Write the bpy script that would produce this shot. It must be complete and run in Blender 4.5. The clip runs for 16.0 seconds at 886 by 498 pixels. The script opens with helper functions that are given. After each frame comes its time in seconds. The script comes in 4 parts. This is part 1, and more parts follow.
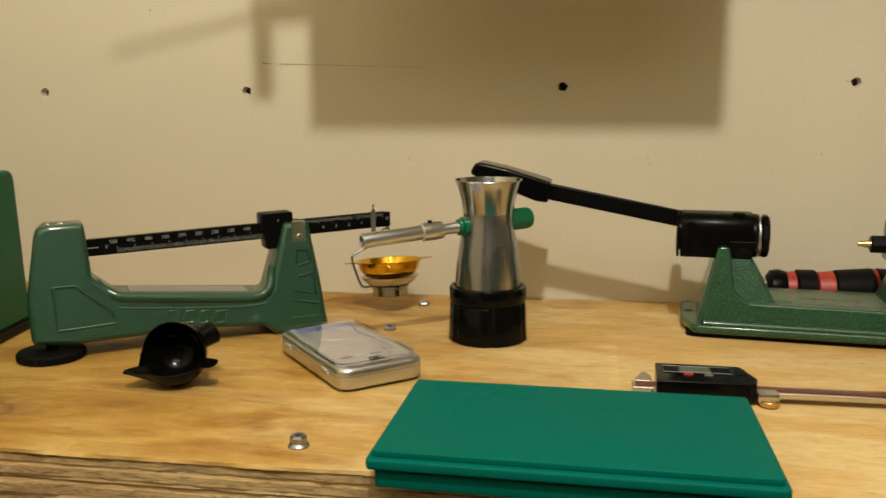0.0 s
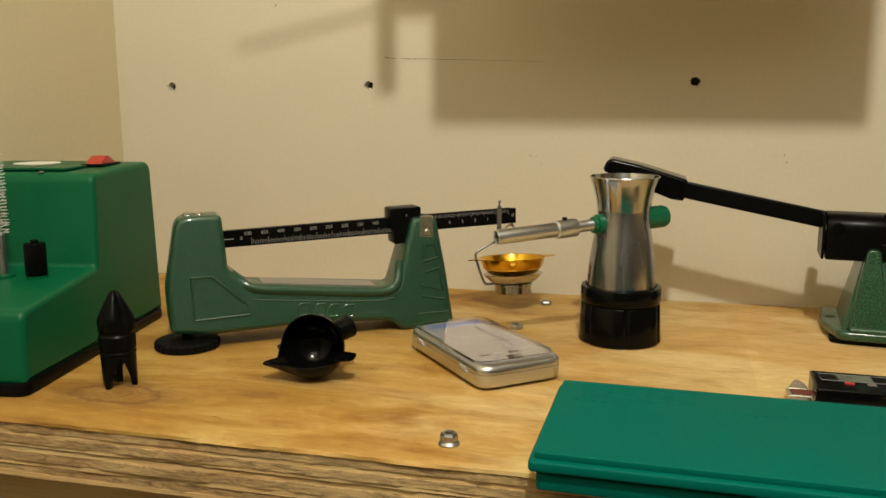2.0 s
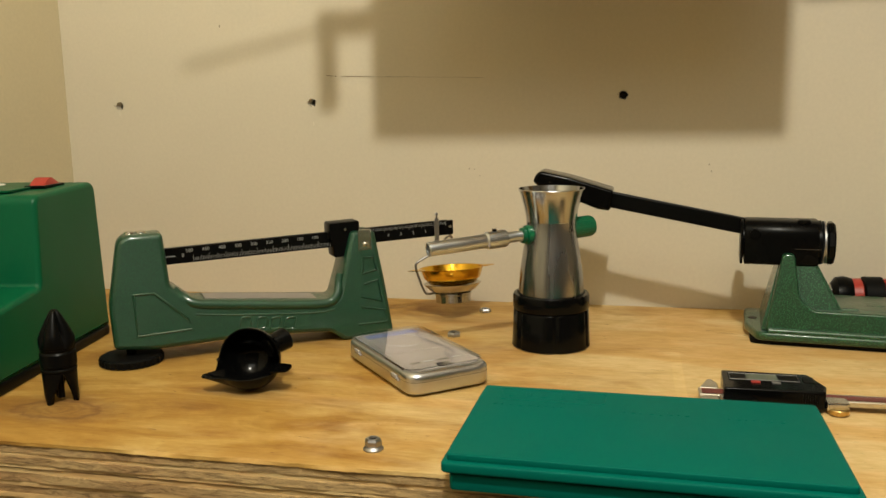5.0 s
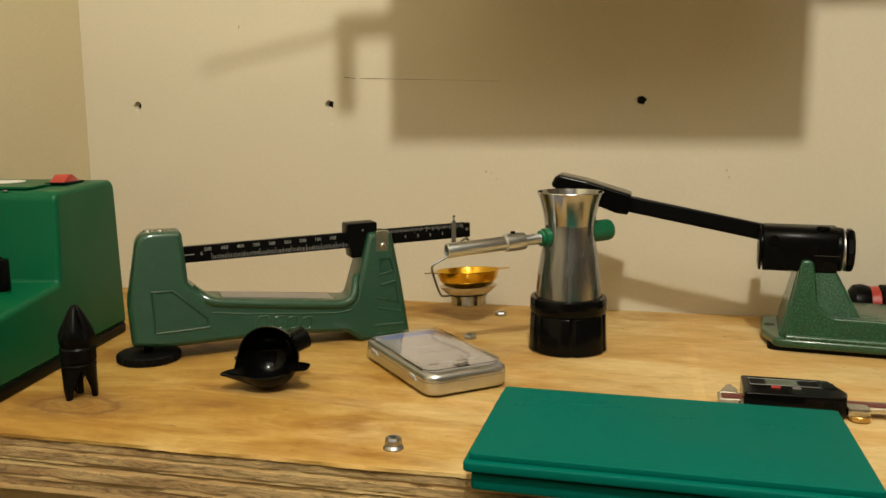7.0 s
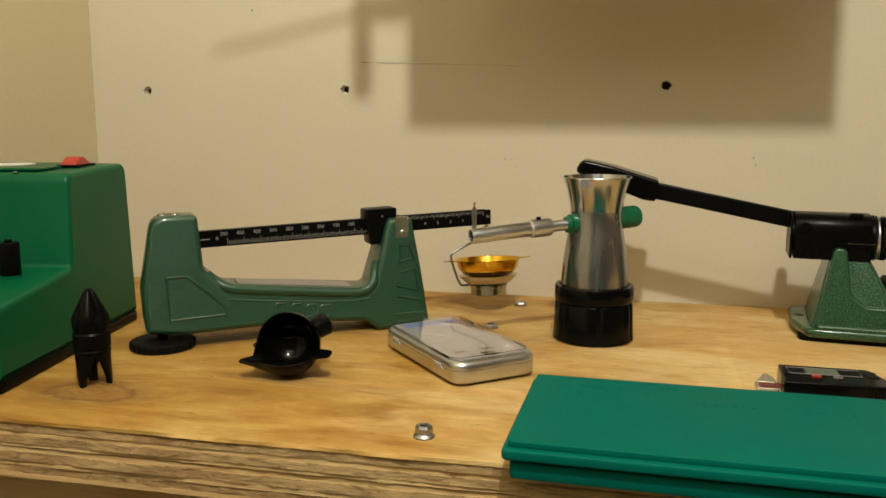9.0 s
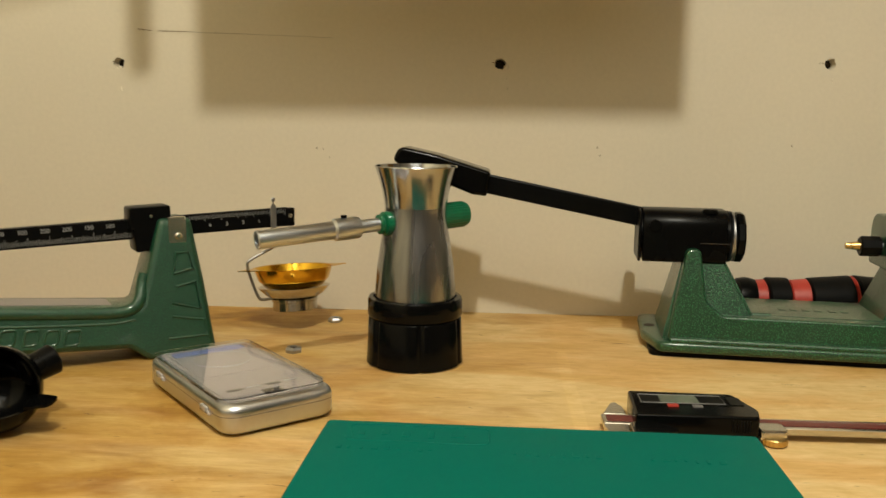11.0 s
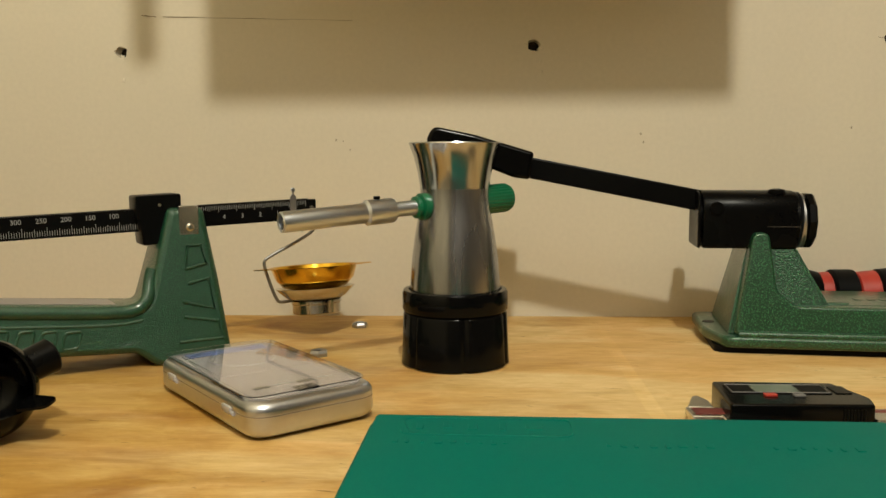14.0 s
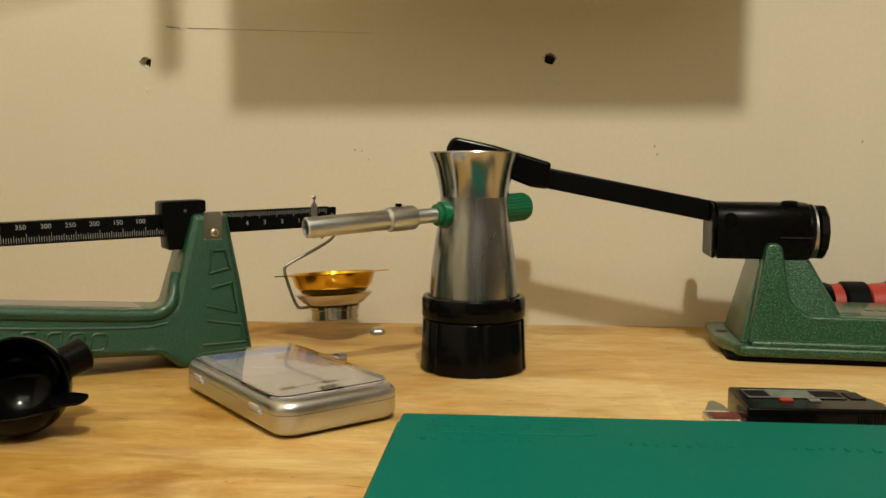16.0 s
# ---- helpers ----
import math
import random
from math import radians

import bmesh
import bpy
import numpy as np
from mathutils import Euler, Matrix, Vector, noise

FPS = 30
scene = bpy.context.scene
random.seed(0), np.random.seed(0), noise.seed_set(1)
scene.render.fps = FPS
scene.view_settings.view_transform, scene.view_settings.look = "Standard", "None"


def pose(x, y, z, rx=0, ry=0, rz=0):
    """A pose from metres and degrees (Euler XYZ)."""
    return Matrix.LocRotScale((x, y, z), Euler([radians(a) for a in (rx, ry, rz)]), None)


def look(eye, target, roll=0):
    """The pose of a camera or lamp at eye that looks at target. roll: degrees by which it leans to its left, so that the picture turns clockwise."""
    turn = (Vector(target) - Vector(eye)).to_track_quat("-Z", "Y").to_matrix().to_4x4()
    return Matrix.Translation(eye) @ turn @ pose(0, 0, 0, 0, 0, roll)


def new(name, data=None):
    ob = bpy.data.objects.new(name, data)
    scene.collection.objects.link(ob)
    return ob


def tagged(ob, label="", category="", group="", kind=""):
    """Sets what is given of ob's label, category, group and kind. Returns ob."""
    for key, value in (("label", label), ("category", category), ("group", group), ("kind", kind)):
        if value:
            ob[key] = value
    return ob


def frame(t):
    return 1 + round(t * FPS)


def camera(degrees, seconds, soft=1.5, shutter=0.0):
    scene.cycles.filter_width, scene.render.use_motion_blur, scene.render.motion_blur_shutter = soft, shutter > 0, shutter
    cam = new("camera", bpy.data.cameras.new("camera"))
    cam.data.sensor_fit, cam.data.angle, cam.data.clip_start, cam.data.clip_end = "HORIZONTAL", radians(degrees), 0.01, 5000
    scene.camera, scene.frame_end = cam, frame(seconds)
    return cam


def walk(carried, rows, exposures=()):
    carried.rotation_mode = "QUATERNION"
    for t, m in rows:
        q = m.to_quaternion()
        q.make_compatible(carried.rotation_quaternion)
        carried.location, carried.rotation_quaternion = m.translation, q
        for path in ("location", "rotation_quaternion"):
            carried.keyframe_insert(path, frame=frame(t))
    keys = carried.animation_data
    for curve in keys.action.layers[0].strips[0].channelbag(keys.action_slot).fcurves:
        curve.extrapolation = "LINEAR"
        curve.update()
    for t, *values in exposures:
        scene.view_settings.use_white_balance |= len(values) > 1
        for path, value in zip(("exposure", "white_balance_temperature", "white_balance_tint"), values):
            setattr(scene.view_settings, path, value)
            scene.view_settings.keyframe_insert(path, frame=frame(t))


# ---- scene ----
cam = camera(55.4, 16.0, shutter=0.2)
PATH = [
    (0, (0.152, 0.083, 0.215), (-0.165, 2.028, -0.129), -0.3),
    (0.5, (0.12, 0.085, 0.214), (-0.311, 2.008, -0.128), -0.2),
    (1, (0.107, 0.087, 0.215), (-0.376, 1.997, -0.131), -0.3),
    (1.5, (0.1, 0.086, 0.213), (-0.397, 1.992, -0.129), -0.2),
    (2, (0.099, 0.085, 0.211), (-0.388, 1.994, -0.135), -0.1),
    (2.5, (0.101, 0.082, 0.213), (-0.378, 1.991, -0.138), -0.1),
    (3, (0.109, 0.08, 0.215), (-0.361, 1.992, -0.135), -0.1),
    (3.5, (0.143, 0.071, 0.223), (-0.32, 1.986, -0.12), -0.8),
    (4, (0.147, 0.067, 0.223), (-0.28, 1.99, -0.117), -1.0),
    (6.5, (0.129, 0.066, 0.216), (-0.317, 1.99, -0.101), -0.7),
    (7, (0.13, 0.063, 0.216), (-0.314, 1.988, -0.099), -0.3),
    (7.5, (0.122, 0.067, 0.216), (-0.322, 1.991, -0.098), -0.3),
    (8, (0.113, 0.071, 0.211), (-0.33, 1.996, -0.104), -0.1),
    (10.3, (0.1, 0.124, 0.196), (-0.306, 2.057, -0.117), 0.1),
    (10.5, (0.108, 0.142, 0.201), (-0.198, 2.093, -0.117), 0.6),
    (11, (0.125, 0.22, 0.18), (0.017, 2.194, -0.124), 0.7),
    (11.5, (0.107, 0.268, 0.148), (0.044, 2.245, -0.146), 0.3),
    (12, (0.087, 0.279, 0.137), (0.005, 2.259, -0.131), 1.0),
    (12.5, (0.095, 0.285, 0.134), (0.008, 2.267, -0.114), 0.2),
    (13, (0.097, 0.281, 0.137), (0.009, 2.265, -0.096), -0.2),
    (13.5, (0.093, 0.279, 0.133), (0.0, 2.264, -0.091), -0.3),
    (14, (0.09, 0.277, 0.136), (-0.006, 2.263, -0.077), -0.3),
    (14.5, (0.09, 0.276, 0.131), (-0.008, 2.263, -0.074), -0.2),
    (15, (0.085, 0.272, 0.131), (-0.016, 2.259, -0.065), -0.0),
    (15.5, (0.084, 0.27, 0.13), (-0.019, 2.258, -0.062), 0.2),
    (16, (0.081, 0.265, 0.132), (-0.027, 2.254, -0.046), 0.2),
]
walk(cam, [(t, look(eye, target, roll)) for t, eye, target, roll in PATH])

# ---- light ----
world = bpy.data.worlds.new("world")
scene.world = world
world.use_nodes = True
world.node_tree.nodes["Background"].inputs[0].default_value = (1.0, 0.8, 0.55, 1)
world.node_tree.nodes["Background"].inputs[1].default_value = 0.02


def lamp(name, kind, energy, colour, m, **settings):
    data = bpy.data.lights.new(name, kind)
    data.energy, data.color = energy, colour
    if "radius" in settings:
        data.shadow_soft_size = settings["radius"]
    if "size" in settings:
        data.shape, data.size, data.size_y = "RECTANGLE", settings["size"][0], settings["size"][1]
    ob = new(name, data)
    ob.matrix_world = m
    return ob


lamp("bench_bulb", "POINT", 43.0, (1.0, 0.97, 0.83), pose(0.20, -0.05, 1.12), radius=0.028)
# unseen soft area light overhead, added to lift the shadows
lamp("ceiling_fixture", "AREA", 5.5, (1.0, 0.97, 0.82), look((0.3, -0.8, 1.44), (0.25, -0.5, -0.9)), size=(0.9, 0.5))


# ---- materials ----
def material(name, base, rough=0.5, metal=0.0, **extra):
    """A Principled material with mottling at two scales and a fine bump."""
    mat = bpy.data.materials.new(name)
    mat.use_nodes = True
    nt = mat.node_tree
    n, link = nt.nodes, nt.links
    p = n["Principled BSDF"]
    p.inputs["Roughness"].default_value = rough
    p.inputs["Metallic"].default_value = metal
    tc = n.new("ShaderNodeTexCoord")
    vary, s1, s2 = extra.get("vary", 0.06), extra.get("s1", 12), extra.get("s2", 180)
    mp = n.new("ShaderNodeMapping")
    mp.inputs["Scale"].default_value = extra.get("stretch", (1, 1, 1))
    link.new(tc.outputs["Object"], mp.inputs["Vector"])
    a, b = n.new("ShaderNodeTexNoise"), n.new("ShaderNodeTexNoise")
    for t, s in ((a, s1), (b, s2)):
        t.inputs["Scale"].default_value = s
        t.inputs["Detail"].default_value = 5
        link.new(mp.outputs[0], t.inputs["Vector"])
    mx = n.new("ShaderNodeMath")
    mx.operation = "ADD"
    link.new(a.outputs["Fac"], mx.inputs[0])
    link.new(b.outputs["Fac"], mx.inputs[1])
    ramp = n.new("ShaderNodeMapRange")
    ramp.inputs["From Min"].default_value, ramp.inputs["From Max"].default_value = 0.6, 1.4
    ramp.inputs["To Min"].default_value, ramp.inputs["To Max"].default_value = 1 - vary, 1 + vary
    link.new(mx.outputs[0], ramp.inputs["Value"])
    mul = n.new("ShaderNodeMix")
    mul.data_type, mul.blend_type = "RGBA", "MULTIPLY"
    mul.inputs["Factor"].default_value = 1
    mul.inputs["A"].default_value = (*base, 1)
    link.new(ramp.outputs[0], mul.inputs["B"])
    link.new(mul.outputs["Result"], p.inputs["Base Color"])
    rr = n.new("ShaderNodeMapRange")
    rr.inputs["From Min"].default_value, rr.inputs["From Max"].default_value = 0.3, 0.7
    rr.inputs["To Min"].default_value = max(0.02, rough - extra.get("rvary", 0.08))
    rr.inputs["To Max"].default_value = min(1, rough + extra.get("rvary", 0.08))
    link.new(a.outputs["Fac"], rr.inputs["Value"])
    link.new(rr.outputs[0], p.inputs["Roughness"])
    if extra.get("bump", 0.05):
        bp = n.new("ShaderNodeBump")
        bp.inputs["Strength"].default_value = extra.get("bump", 0.05)
        bp.inputs["Distance"].default_value = extra.get("depth", 0.0005)
        link.new(b.outputs["Fac"], bp.inputs["Height"])
        link.new(bp.outputs[0], p.inputs["Normal"])
    if "coat" in extra:
        p.inputs["Coat Weight"].default_value = extra["coat"]
        p.inputs["Coat Roughness"].default_value = 0.12
    if "spec" in extra:
        p.inputs["Specular IOR Level"].default_value = extra["spec"]
    return mat


def hammertone(name, base, grain=1.0, contrast=1.0):
    """Hammered enamel: cellular dimples with darker veins between lighter flecks."""
    mat = material(name, base, 0.36, 0.0, vary=0.12, s1=30, s2=900, bump=0, coat=0.65)
    nt = mat.node_tree
    n, link = nt.nodes, nt.links
    p = n["Principled BSDF"]
    tc = n.new("ShaderNodeTexCoord")
    warp = n.new("ShaderNodeTexNoise")
    warp.inputs["Scale"].default_value = 760 * grain
    warp.inputs["Detail"].default_value = 2
    link.new(tc.outputs["Object"], warp.inputs["Vector"])
    v = n.new("ShaderNodeTexVoronoi")
    v.inputs["Scale"].default_value = 1000 * grain
    v.inputs["Randomness"].default_value = 1
    link.new(tc.outputs["Object"], v.inputs["Vector"])
    add = n.new("ShaderNodeMath")
    add.operation = "ADD"
    link.new(v.outputs["Distance"], add.inputs[0])
    link.new(warp.outputs["Fac"], add.inputs[1])
    cr = n.new("ShaderNodeValToRGB")
    cr.color_ramp.elements[0].position, cr.color_ramp.elements[0].color = 0.70, (*[c * (1 + k * contrast) for c, k in zip(base, (0.40, 0.28, 0.22))], 1)
    cr.color_ramp.elements[1].position, cr.color_ramp.elements[1].color = 1.10, (*[c * max(0.1, 1 - k * contrast) for c, k in zip(base, (0.35, 0.32, 0.32))], 1)
    link.new(add.outputs[0], cr.inputs["Fac"])
    link.new(cr.outputs[0], p.inputs["Base Color"])
    bp = n.new("ShaderNodeBump")
    bp.inputs["Strength"].default_value = 0.75
    bp.inputs["Distance"].default_value = 0.00032
    bp.invert = True
    link.new(add.outputs[0], bp.inputs["Height"])
    link.new(bp.outputs[0], p.inputs["Normal"])
    p.inputs["Metallic"].default_value = 0.12
    return mat


def plywood(name, light, mid, dark, scale=1.0, seed=0.0, edge=""):
    """Softwood veneer: long grain streaks along x, warm patches, small dark flecks."""
    mat = bpy.data.materials.new(name)
    mat.use_nodes = True
    nt = mat.node_tree
    n, link = nt.nodes, nt.links
    p = n["Principled BSDF"]
    tc = n.new("ShaderNodeTexCoord")
    def noise_at(sx, sy, sz, detail, rough=0.55, dist=0.0):
        mp = n.new("ShaderNodeMapping")
        mp.inputs["Scale"].default_value = (sx * scale, sy * scale, sz * scale)
        mp.inputs["Location"].default_value = (seed, seed * 0.7, seed * 0.3)
        link.new(tc.outputs["Object"], mp.inputs["Vector"])
        t = n.new("ShaderNodeTexNoise")
        t.inputs["Scale"].default_value = 1
        t.inputs["Detail"].default_value = detail
        t.inputs["Roughness"].default_value = rough
        t.inputs["Distortion"].default_value = dist
        link.new(mp.outputs[0], t.inputs["Vector"])
        return t
    patch = noise_at(5.5, 15, 15, 5, 0.55, 0.9)
    grain = {"": (11, 85, 85, 7, 0.68, 1.3), "long": (9, 60, 420, 5, 0.6, 0.4), "end": (38, 38, 240, 8, 0.8, 1.3)}[edge]
    grain = noise_at(*grain)
    fine = noise_at(45, 800, 800, 4, 0.6)
    fleck = noise_at(120, 420, 420, 2, 0.5, 0.6) if not edge else noise_at(30, 120, 300, 3, 0.6, 0.9)
    c1 = n.new("ShaderNodeValToRGB")
    els = c1.color_ramp.elements
    els[0].position, els[0].color = 0.28, (*mid, 1)
    els[1].position, els[1].color = 0.56, (*light, 1)
    k = els.new(0.45)
    k.color = (*[0.5 * (a + b) * (1.04 if i == 0 else 0.98) for i, (a, b) in enumerate(zip(light, mid))], 1)
    link.new(patch.outputs["Fac"], c1.inputs["Fac"])
    if not edge:
        # orange heartwood at one end of the veneer, with weaker light there darkened in
        sx = n.new("ShaderNodeSeparateXYZ")
        link.new(tc.outputs["Object"], sx.inputs[0])
        heart_dim = noise_at(7, 22, 22, 4, 0.6, 0.8)
        wv = n.new("ShaderNodeMath")
        wv.operation = "MULTIPLY_ADD"
        wv.inputs[1].default_value = -0.9
        link.new(heart_dim.outputs["Fac"], wv.inputs[0])
        link.new(sx.outputs["X"], wv.inputs[2])
        hr = n.new("ShaderNodeMapRange")
        hr.inputs["From Min"].default_value, hr.inputs["From Max"].default_value = -0.25, -0.62
        hr.inputs["To Min"].default_value, hr.inputs["To Max"].default_value = 0.0, 0.92
        link.new(wv.outputs[0], hr.inputs["Value"])
        hm = n.new("ShaderNodeMix")
        hm.data_type = "RGBA"
        link.new(hr.outputs[0], hm.inputs["Factor"])
        link.new(c1.outputs[0], hm.inputs["A"])
        blotch = noise_at(7, 18, 18, 6, 0.6, 1.2)
        hc = n.new("ShaderNodeValToRGB")
        e = hc.color_ramp.elements
        e[0].position, e[0].color = 0.33, (0.25, 0.105, 0.010, 1)
        e[1].position, e[1].color = 0.64, (0.50, 0.318, 0.086, 1)
        k = e.new(0.49)
        k.color = (0.385, 0.208, 0.036, 1)
        link.new(blotch.outputs["Fac"], hc.inputs["Fac"])
        link.new(hc.outputs[0], hm.inputs["B"])
    c2 = n.new("ShaderNodeMapRange")
    c2.inputs["From Min"].default_value, c2.inputs["From Max"].default_value = (0.44, 0.66) if edge == "end" else (0.50, 0.80)
    c2.inputs["To Min"].default_value, c2.inputs["To Max"].default_value = 0.0, {"": 0.15, "long": 0.42, "end": 0.95}[edge]
    link.new(grain.outputs["Fac"], c2.inputs["Value"])
    m1 = n.new("ShaderNodeMix")
    m1.data_type = "RGBA"
    link.new(c2.outputs[0], m1.inputs["Factor"])
    link.new(hm.outputs["Result"] if not edge else c1.outputs[0], m1.inputs["A"])
    m1.inputs["B"].default_value = (*dark, 1)
    c3 = n.new("ShaderNodeMapRange")
    c3.inputs["From Min"].default_value, c3.inputs["From Max"].default_value = 0.69 if not edge else 0.66, 0.76
    c3.inputs["To Min"].default_value, c3.inputs["To Max"].default_value = 0.0, 0.5 if not edge else 0.7
    link.new(fleck.outputs["Fac"], c3.inputs["Value"])
    m2 = n.new("ShaderNodeMix")
    m2.data_type = "RGBA"
    link.new(c3.outputs[0], m2.inputs["Factor"])
    link.new(m1.outputs["Result"], m2.inputs["A"])
    m2.inputs["B"].default_value = (dark[0] * 0.4, dark[1] * 0.35, dark[2] * 0.3, 1)
    last = m2
    if not edge:
        # a knot with rings, and the darker wood round it
        sep = n.new("ShaderNodeVectorMath")
        sep.operation = "SUBTRACT"
        link.new(tc.outputs["Object"], sep.inputs[0])
        sep.inputs[1].default_value = KNOT
        sc = n.new("ShaderNodeVectorMath")
        sc.operation = "MULTIPLY"
        link.new(sep.outputs[0], sc.inputs[0])
        sc.inputs[1].default_value = (30.0, 58.0, 0.0)
        wob = n.new("ShaderNodeVectorMath")
        wob.operation = "ADD"
        wn = noise_at(60, 60, 60, 2)
        wm = n.new("ShaderNodeVectorMath")
        wm.operation = "SCALE"
        wm.inputs["Scale"].default_value = 0.9
        centred = n.new("ShaderNodeVectorMath")
        centred.operation = "SUBTRACT"
        centred.inputs[1].default_value = (0.5, 0.5, 0.5)
        link.new(wn.outputs["Color"], centred.inputs[0])
        link.new(centred.outputs[0], wm.inputs[0])
        link.new(sc.outputs[0], wob.inputs[0])
        link.new(wm.outputs[0], wob.inputs[1])
        ln = n.new("ShaderNodeVectorMath")
        ln.operation = "LENGTH"
        link.new(wob.outputs[0], ln.inputs[0])
        kr = n.new("ShaderNodeValToRGB")
        e = kr.color_ramp.elements
        e[0].position, e[0].color = 0.0, (0.75, 0.75, 0.75, 1)
        e[1].position, e[1].color = 1.0, (0, 0, 0, 1)
        for pos, val in ((0.09, 0.40), (0.17, 0.66), (0.24, 0.42), (0.32, 0.62), (0.38, 0.44), (0.45, 0.66), (0.52, 0.85), (0.60, 0.50), (0.80, 0.24)):
            k = e.new(pos)
            k.color = (val, val, val, 1)
        half = n.new("ShaderNodeMath")
        half.operation = "MULTIPLY"
        half.inputs[1].default_value = 0.5
        link.new(ln.outputs["Value"], half.inputs[0])
        link.new(half.outputs[0], kr.inputs["Fac"])
        m3 = n.new("ShaderNodeMix")
        m3.data_type = "RGBA"
        link.new(kr.outputs[0], m3.inputs["Factor"])
        link.new(last.outputs["Result"], m3.inputs["A"])
        m3.inputs["B"].default_value = (0.17, 0.070, 0.024, 1)
        last = m3
    if not edge:
        streak, mottle = noise_at(30, 190, 190, 5, 0.65, 1.4), noise_at(26, 44, 44, 6, 0.68, 1.8)
        both = n.new("ShaderNodeMath")
        both.operation = "ADD"
        link.new(streak.outputs["Fac"], both.inputs[0])
        link.new(mottle.outputs["Fac"], both.inputs[1])
        tone = n.new("ShaderNodeValToRGB")
        e = tone.color_ramp.elements
        e[0].position, e[0].color = 0.36, (0.86, 0.79, 0.64, 1)
        e[1].position, e[1].color = 0.62, (1.07, 1.08, 1.12, 1)
        mean = n.new("ShaderNodeMath")
        mean.operation = "MULTIPLY"
        mean.inputs[1].default_value = 0.5
        link.new(both.outputs[0], mean.inputs[0])
        link.new(mean.outputs[0], tone.inputs["Fac"])
        m4 = n.new("ShaderNodeMix")
        m4.data_type, m4.blend_type = "RGBA", "MULTIPLY"
        m4.inputs["Factor"].default_value = 1
        link.new(last.outputs["Result"], m4.inputs["A"])
        link.new(tone.outputs[0], m4.inputs["B"])
        last = m4
    link.new(last.outputs["Result"], p.inputs["Base Color"])
    p.inputs["Roughness"].default_value = 0.55 if not edge else 0.85
    p.inputs["Specular IOR Level"].default_value = 0.35
    bp = n.new("ShaderNodeBump")
    bp.inputs["Strength"].default_value = 0.2 if not edge else 0.8
    bp.inputs["Distance"].default_value = 0.0006 if not edge else 0.0012
    link.new((fine if not edge else grain).outputs["Fac"], bp.inputs["Height"])
    link.new(bp.outputs[0], p.inputs["Normal"])
    return mat


KNOT = (-0.279, 0.598, 0.0)
M_WALL = material("cream_wall_paint", (0.662, 0.592, 0.458), 0.72, vary=0.045, s1=7, s2=260, bump=0.08)
M_SIDE = material("yellow_cream_wall_paint", (0.60, 0.525, 0.35), 0.6, vary=0.05, s1=6, s2=240, bump=0.08)
# for the unseen walls, kept dark to cut bounce light and reflections
M_ROOM = material("unseen_wall_brown", (0.17, 0.145, 0.115), 0.7, vary=0.15, s1=3, s2=60)
# near black, painted in for the shade inside holes and slots
M_HOLE_SHADE = material("hole_shade", (0.02, 0.015, 0.01), 0.9)
M_CHIP = material("torn_paint_paper", (0.70, 0.63, 0.50), 0.9, vary=0.2)
M_SMUDGE = material("grey_smudge", (0.40, 0.34, 0.24), 0.8, vary=0.2)
M_PENCIL = material("brown_scratch", (0.16, 0.10, 0.045), 0.9, vary=0.3)
M_PLY_TOP = plywood("plywood_face", (0.672, 0.500, 0.242), (0.54, 0.332, 0.096), (0.22, 0.11, 0.022))
M_PLY_EDGE = [plywood("plywood_edge_light", (0.58, 0.42, 0.20), (0.47, 0.31, 0.13), (0.27, 0.155, 0.06), 1.3, 3.1, "long"),
              plywood("plywood_edge_end_grain", (0.55, 0.38, 0.18), (0.34, 0.205, 0.085), (0.10, 0.055, 0.02), 1.0, 7.7, "end")]
M_HAMMER = hammertone("green_hammertone", (0.008, 0.076, 0.036), 1.75, 1.3)
M_HAMMER_DARK = hammertone("dark_green_hammertone", (0.013, 0.092, 0.038), 0.95, 1.7)
M_GREEN_BOX = material("green_moulded_plastic", (0.0005, 0.092, 0.036), 0.38, vary=0.06, s2=700, bump=0.05, spec=0.22)
M_GREEN_LID = material("teal_green_plastic", (0.0002, 0.116, 0.090), 0.50, vary=0.07, s2=800, bump=0.06, spec=0.05)
M_GREEN_KNOB = material("green_knob_plastic", (0.002, 0.115, 0.05), 0.35)
M_BLACK = material("black_enamel", (0.003, 0.003, 0.003), 0.32, vary=0.2, bump=0.08, s2=600, spec=0.09)
M_BLACK_GLOSS = material("glossy_black_plastic", (0.0022, 0.0022, 0.0022), 0.16, vary=0.15, rvary=0.05, bump=0.02, spec=0.14)
M_BLACK_RUBBER = material("black_rubber", (0.004, 0.004, 0.004), 0.5, vary=0.2, bump=0.1, spec=0.09)
M_WHITE = material("white_print", (0.32, 0.32, 0.31), 0.6)
M_STEEL = material("bright_steel", (0.62, 0.60, 0.56), 0.22, 1.0, vary=0.05, bump=0.03)
M_ZINC = material("zinc_plate", (0.42, 0.42, 0.43), 0.40, 1.0, vary=0.12, s1=80, bump=0.05)
M_ALU = material("brushed_aluminium", (0.66, 0.70, 0.77), 0.34, 1.0, vary=0.07, s1=20, s2=150, stretch=(1, 1, 6), bump=0.05)
M_POLISHED = material("spun_polished_aluminium", (0.47, 0.48, 0.50), 0.14, 1.0, vary=0.12, s1=22, s2=260, stretch=(1, 1, 0.06), rvary=0.10, bump=0.10)
M_BRUSHED = material("brushed_grey_aluminium", (0.38, 0.385, 0.41), 0.22, 1.0, vary=0.16, s1=30, s2=300, stretch=(1, 1, 0.05), rvary=0.10, bump=0.15)
M_SILVER = material("satin_silver_shell", (0.60, 0.615, 0.66), 0.34, 1.0, vary=0.05, s1=14, s2=300, bump=0.02)
M_WIRE = material("dull_steel_wire", (0.30, 0.29, 0.27), 0.42, 1.0)
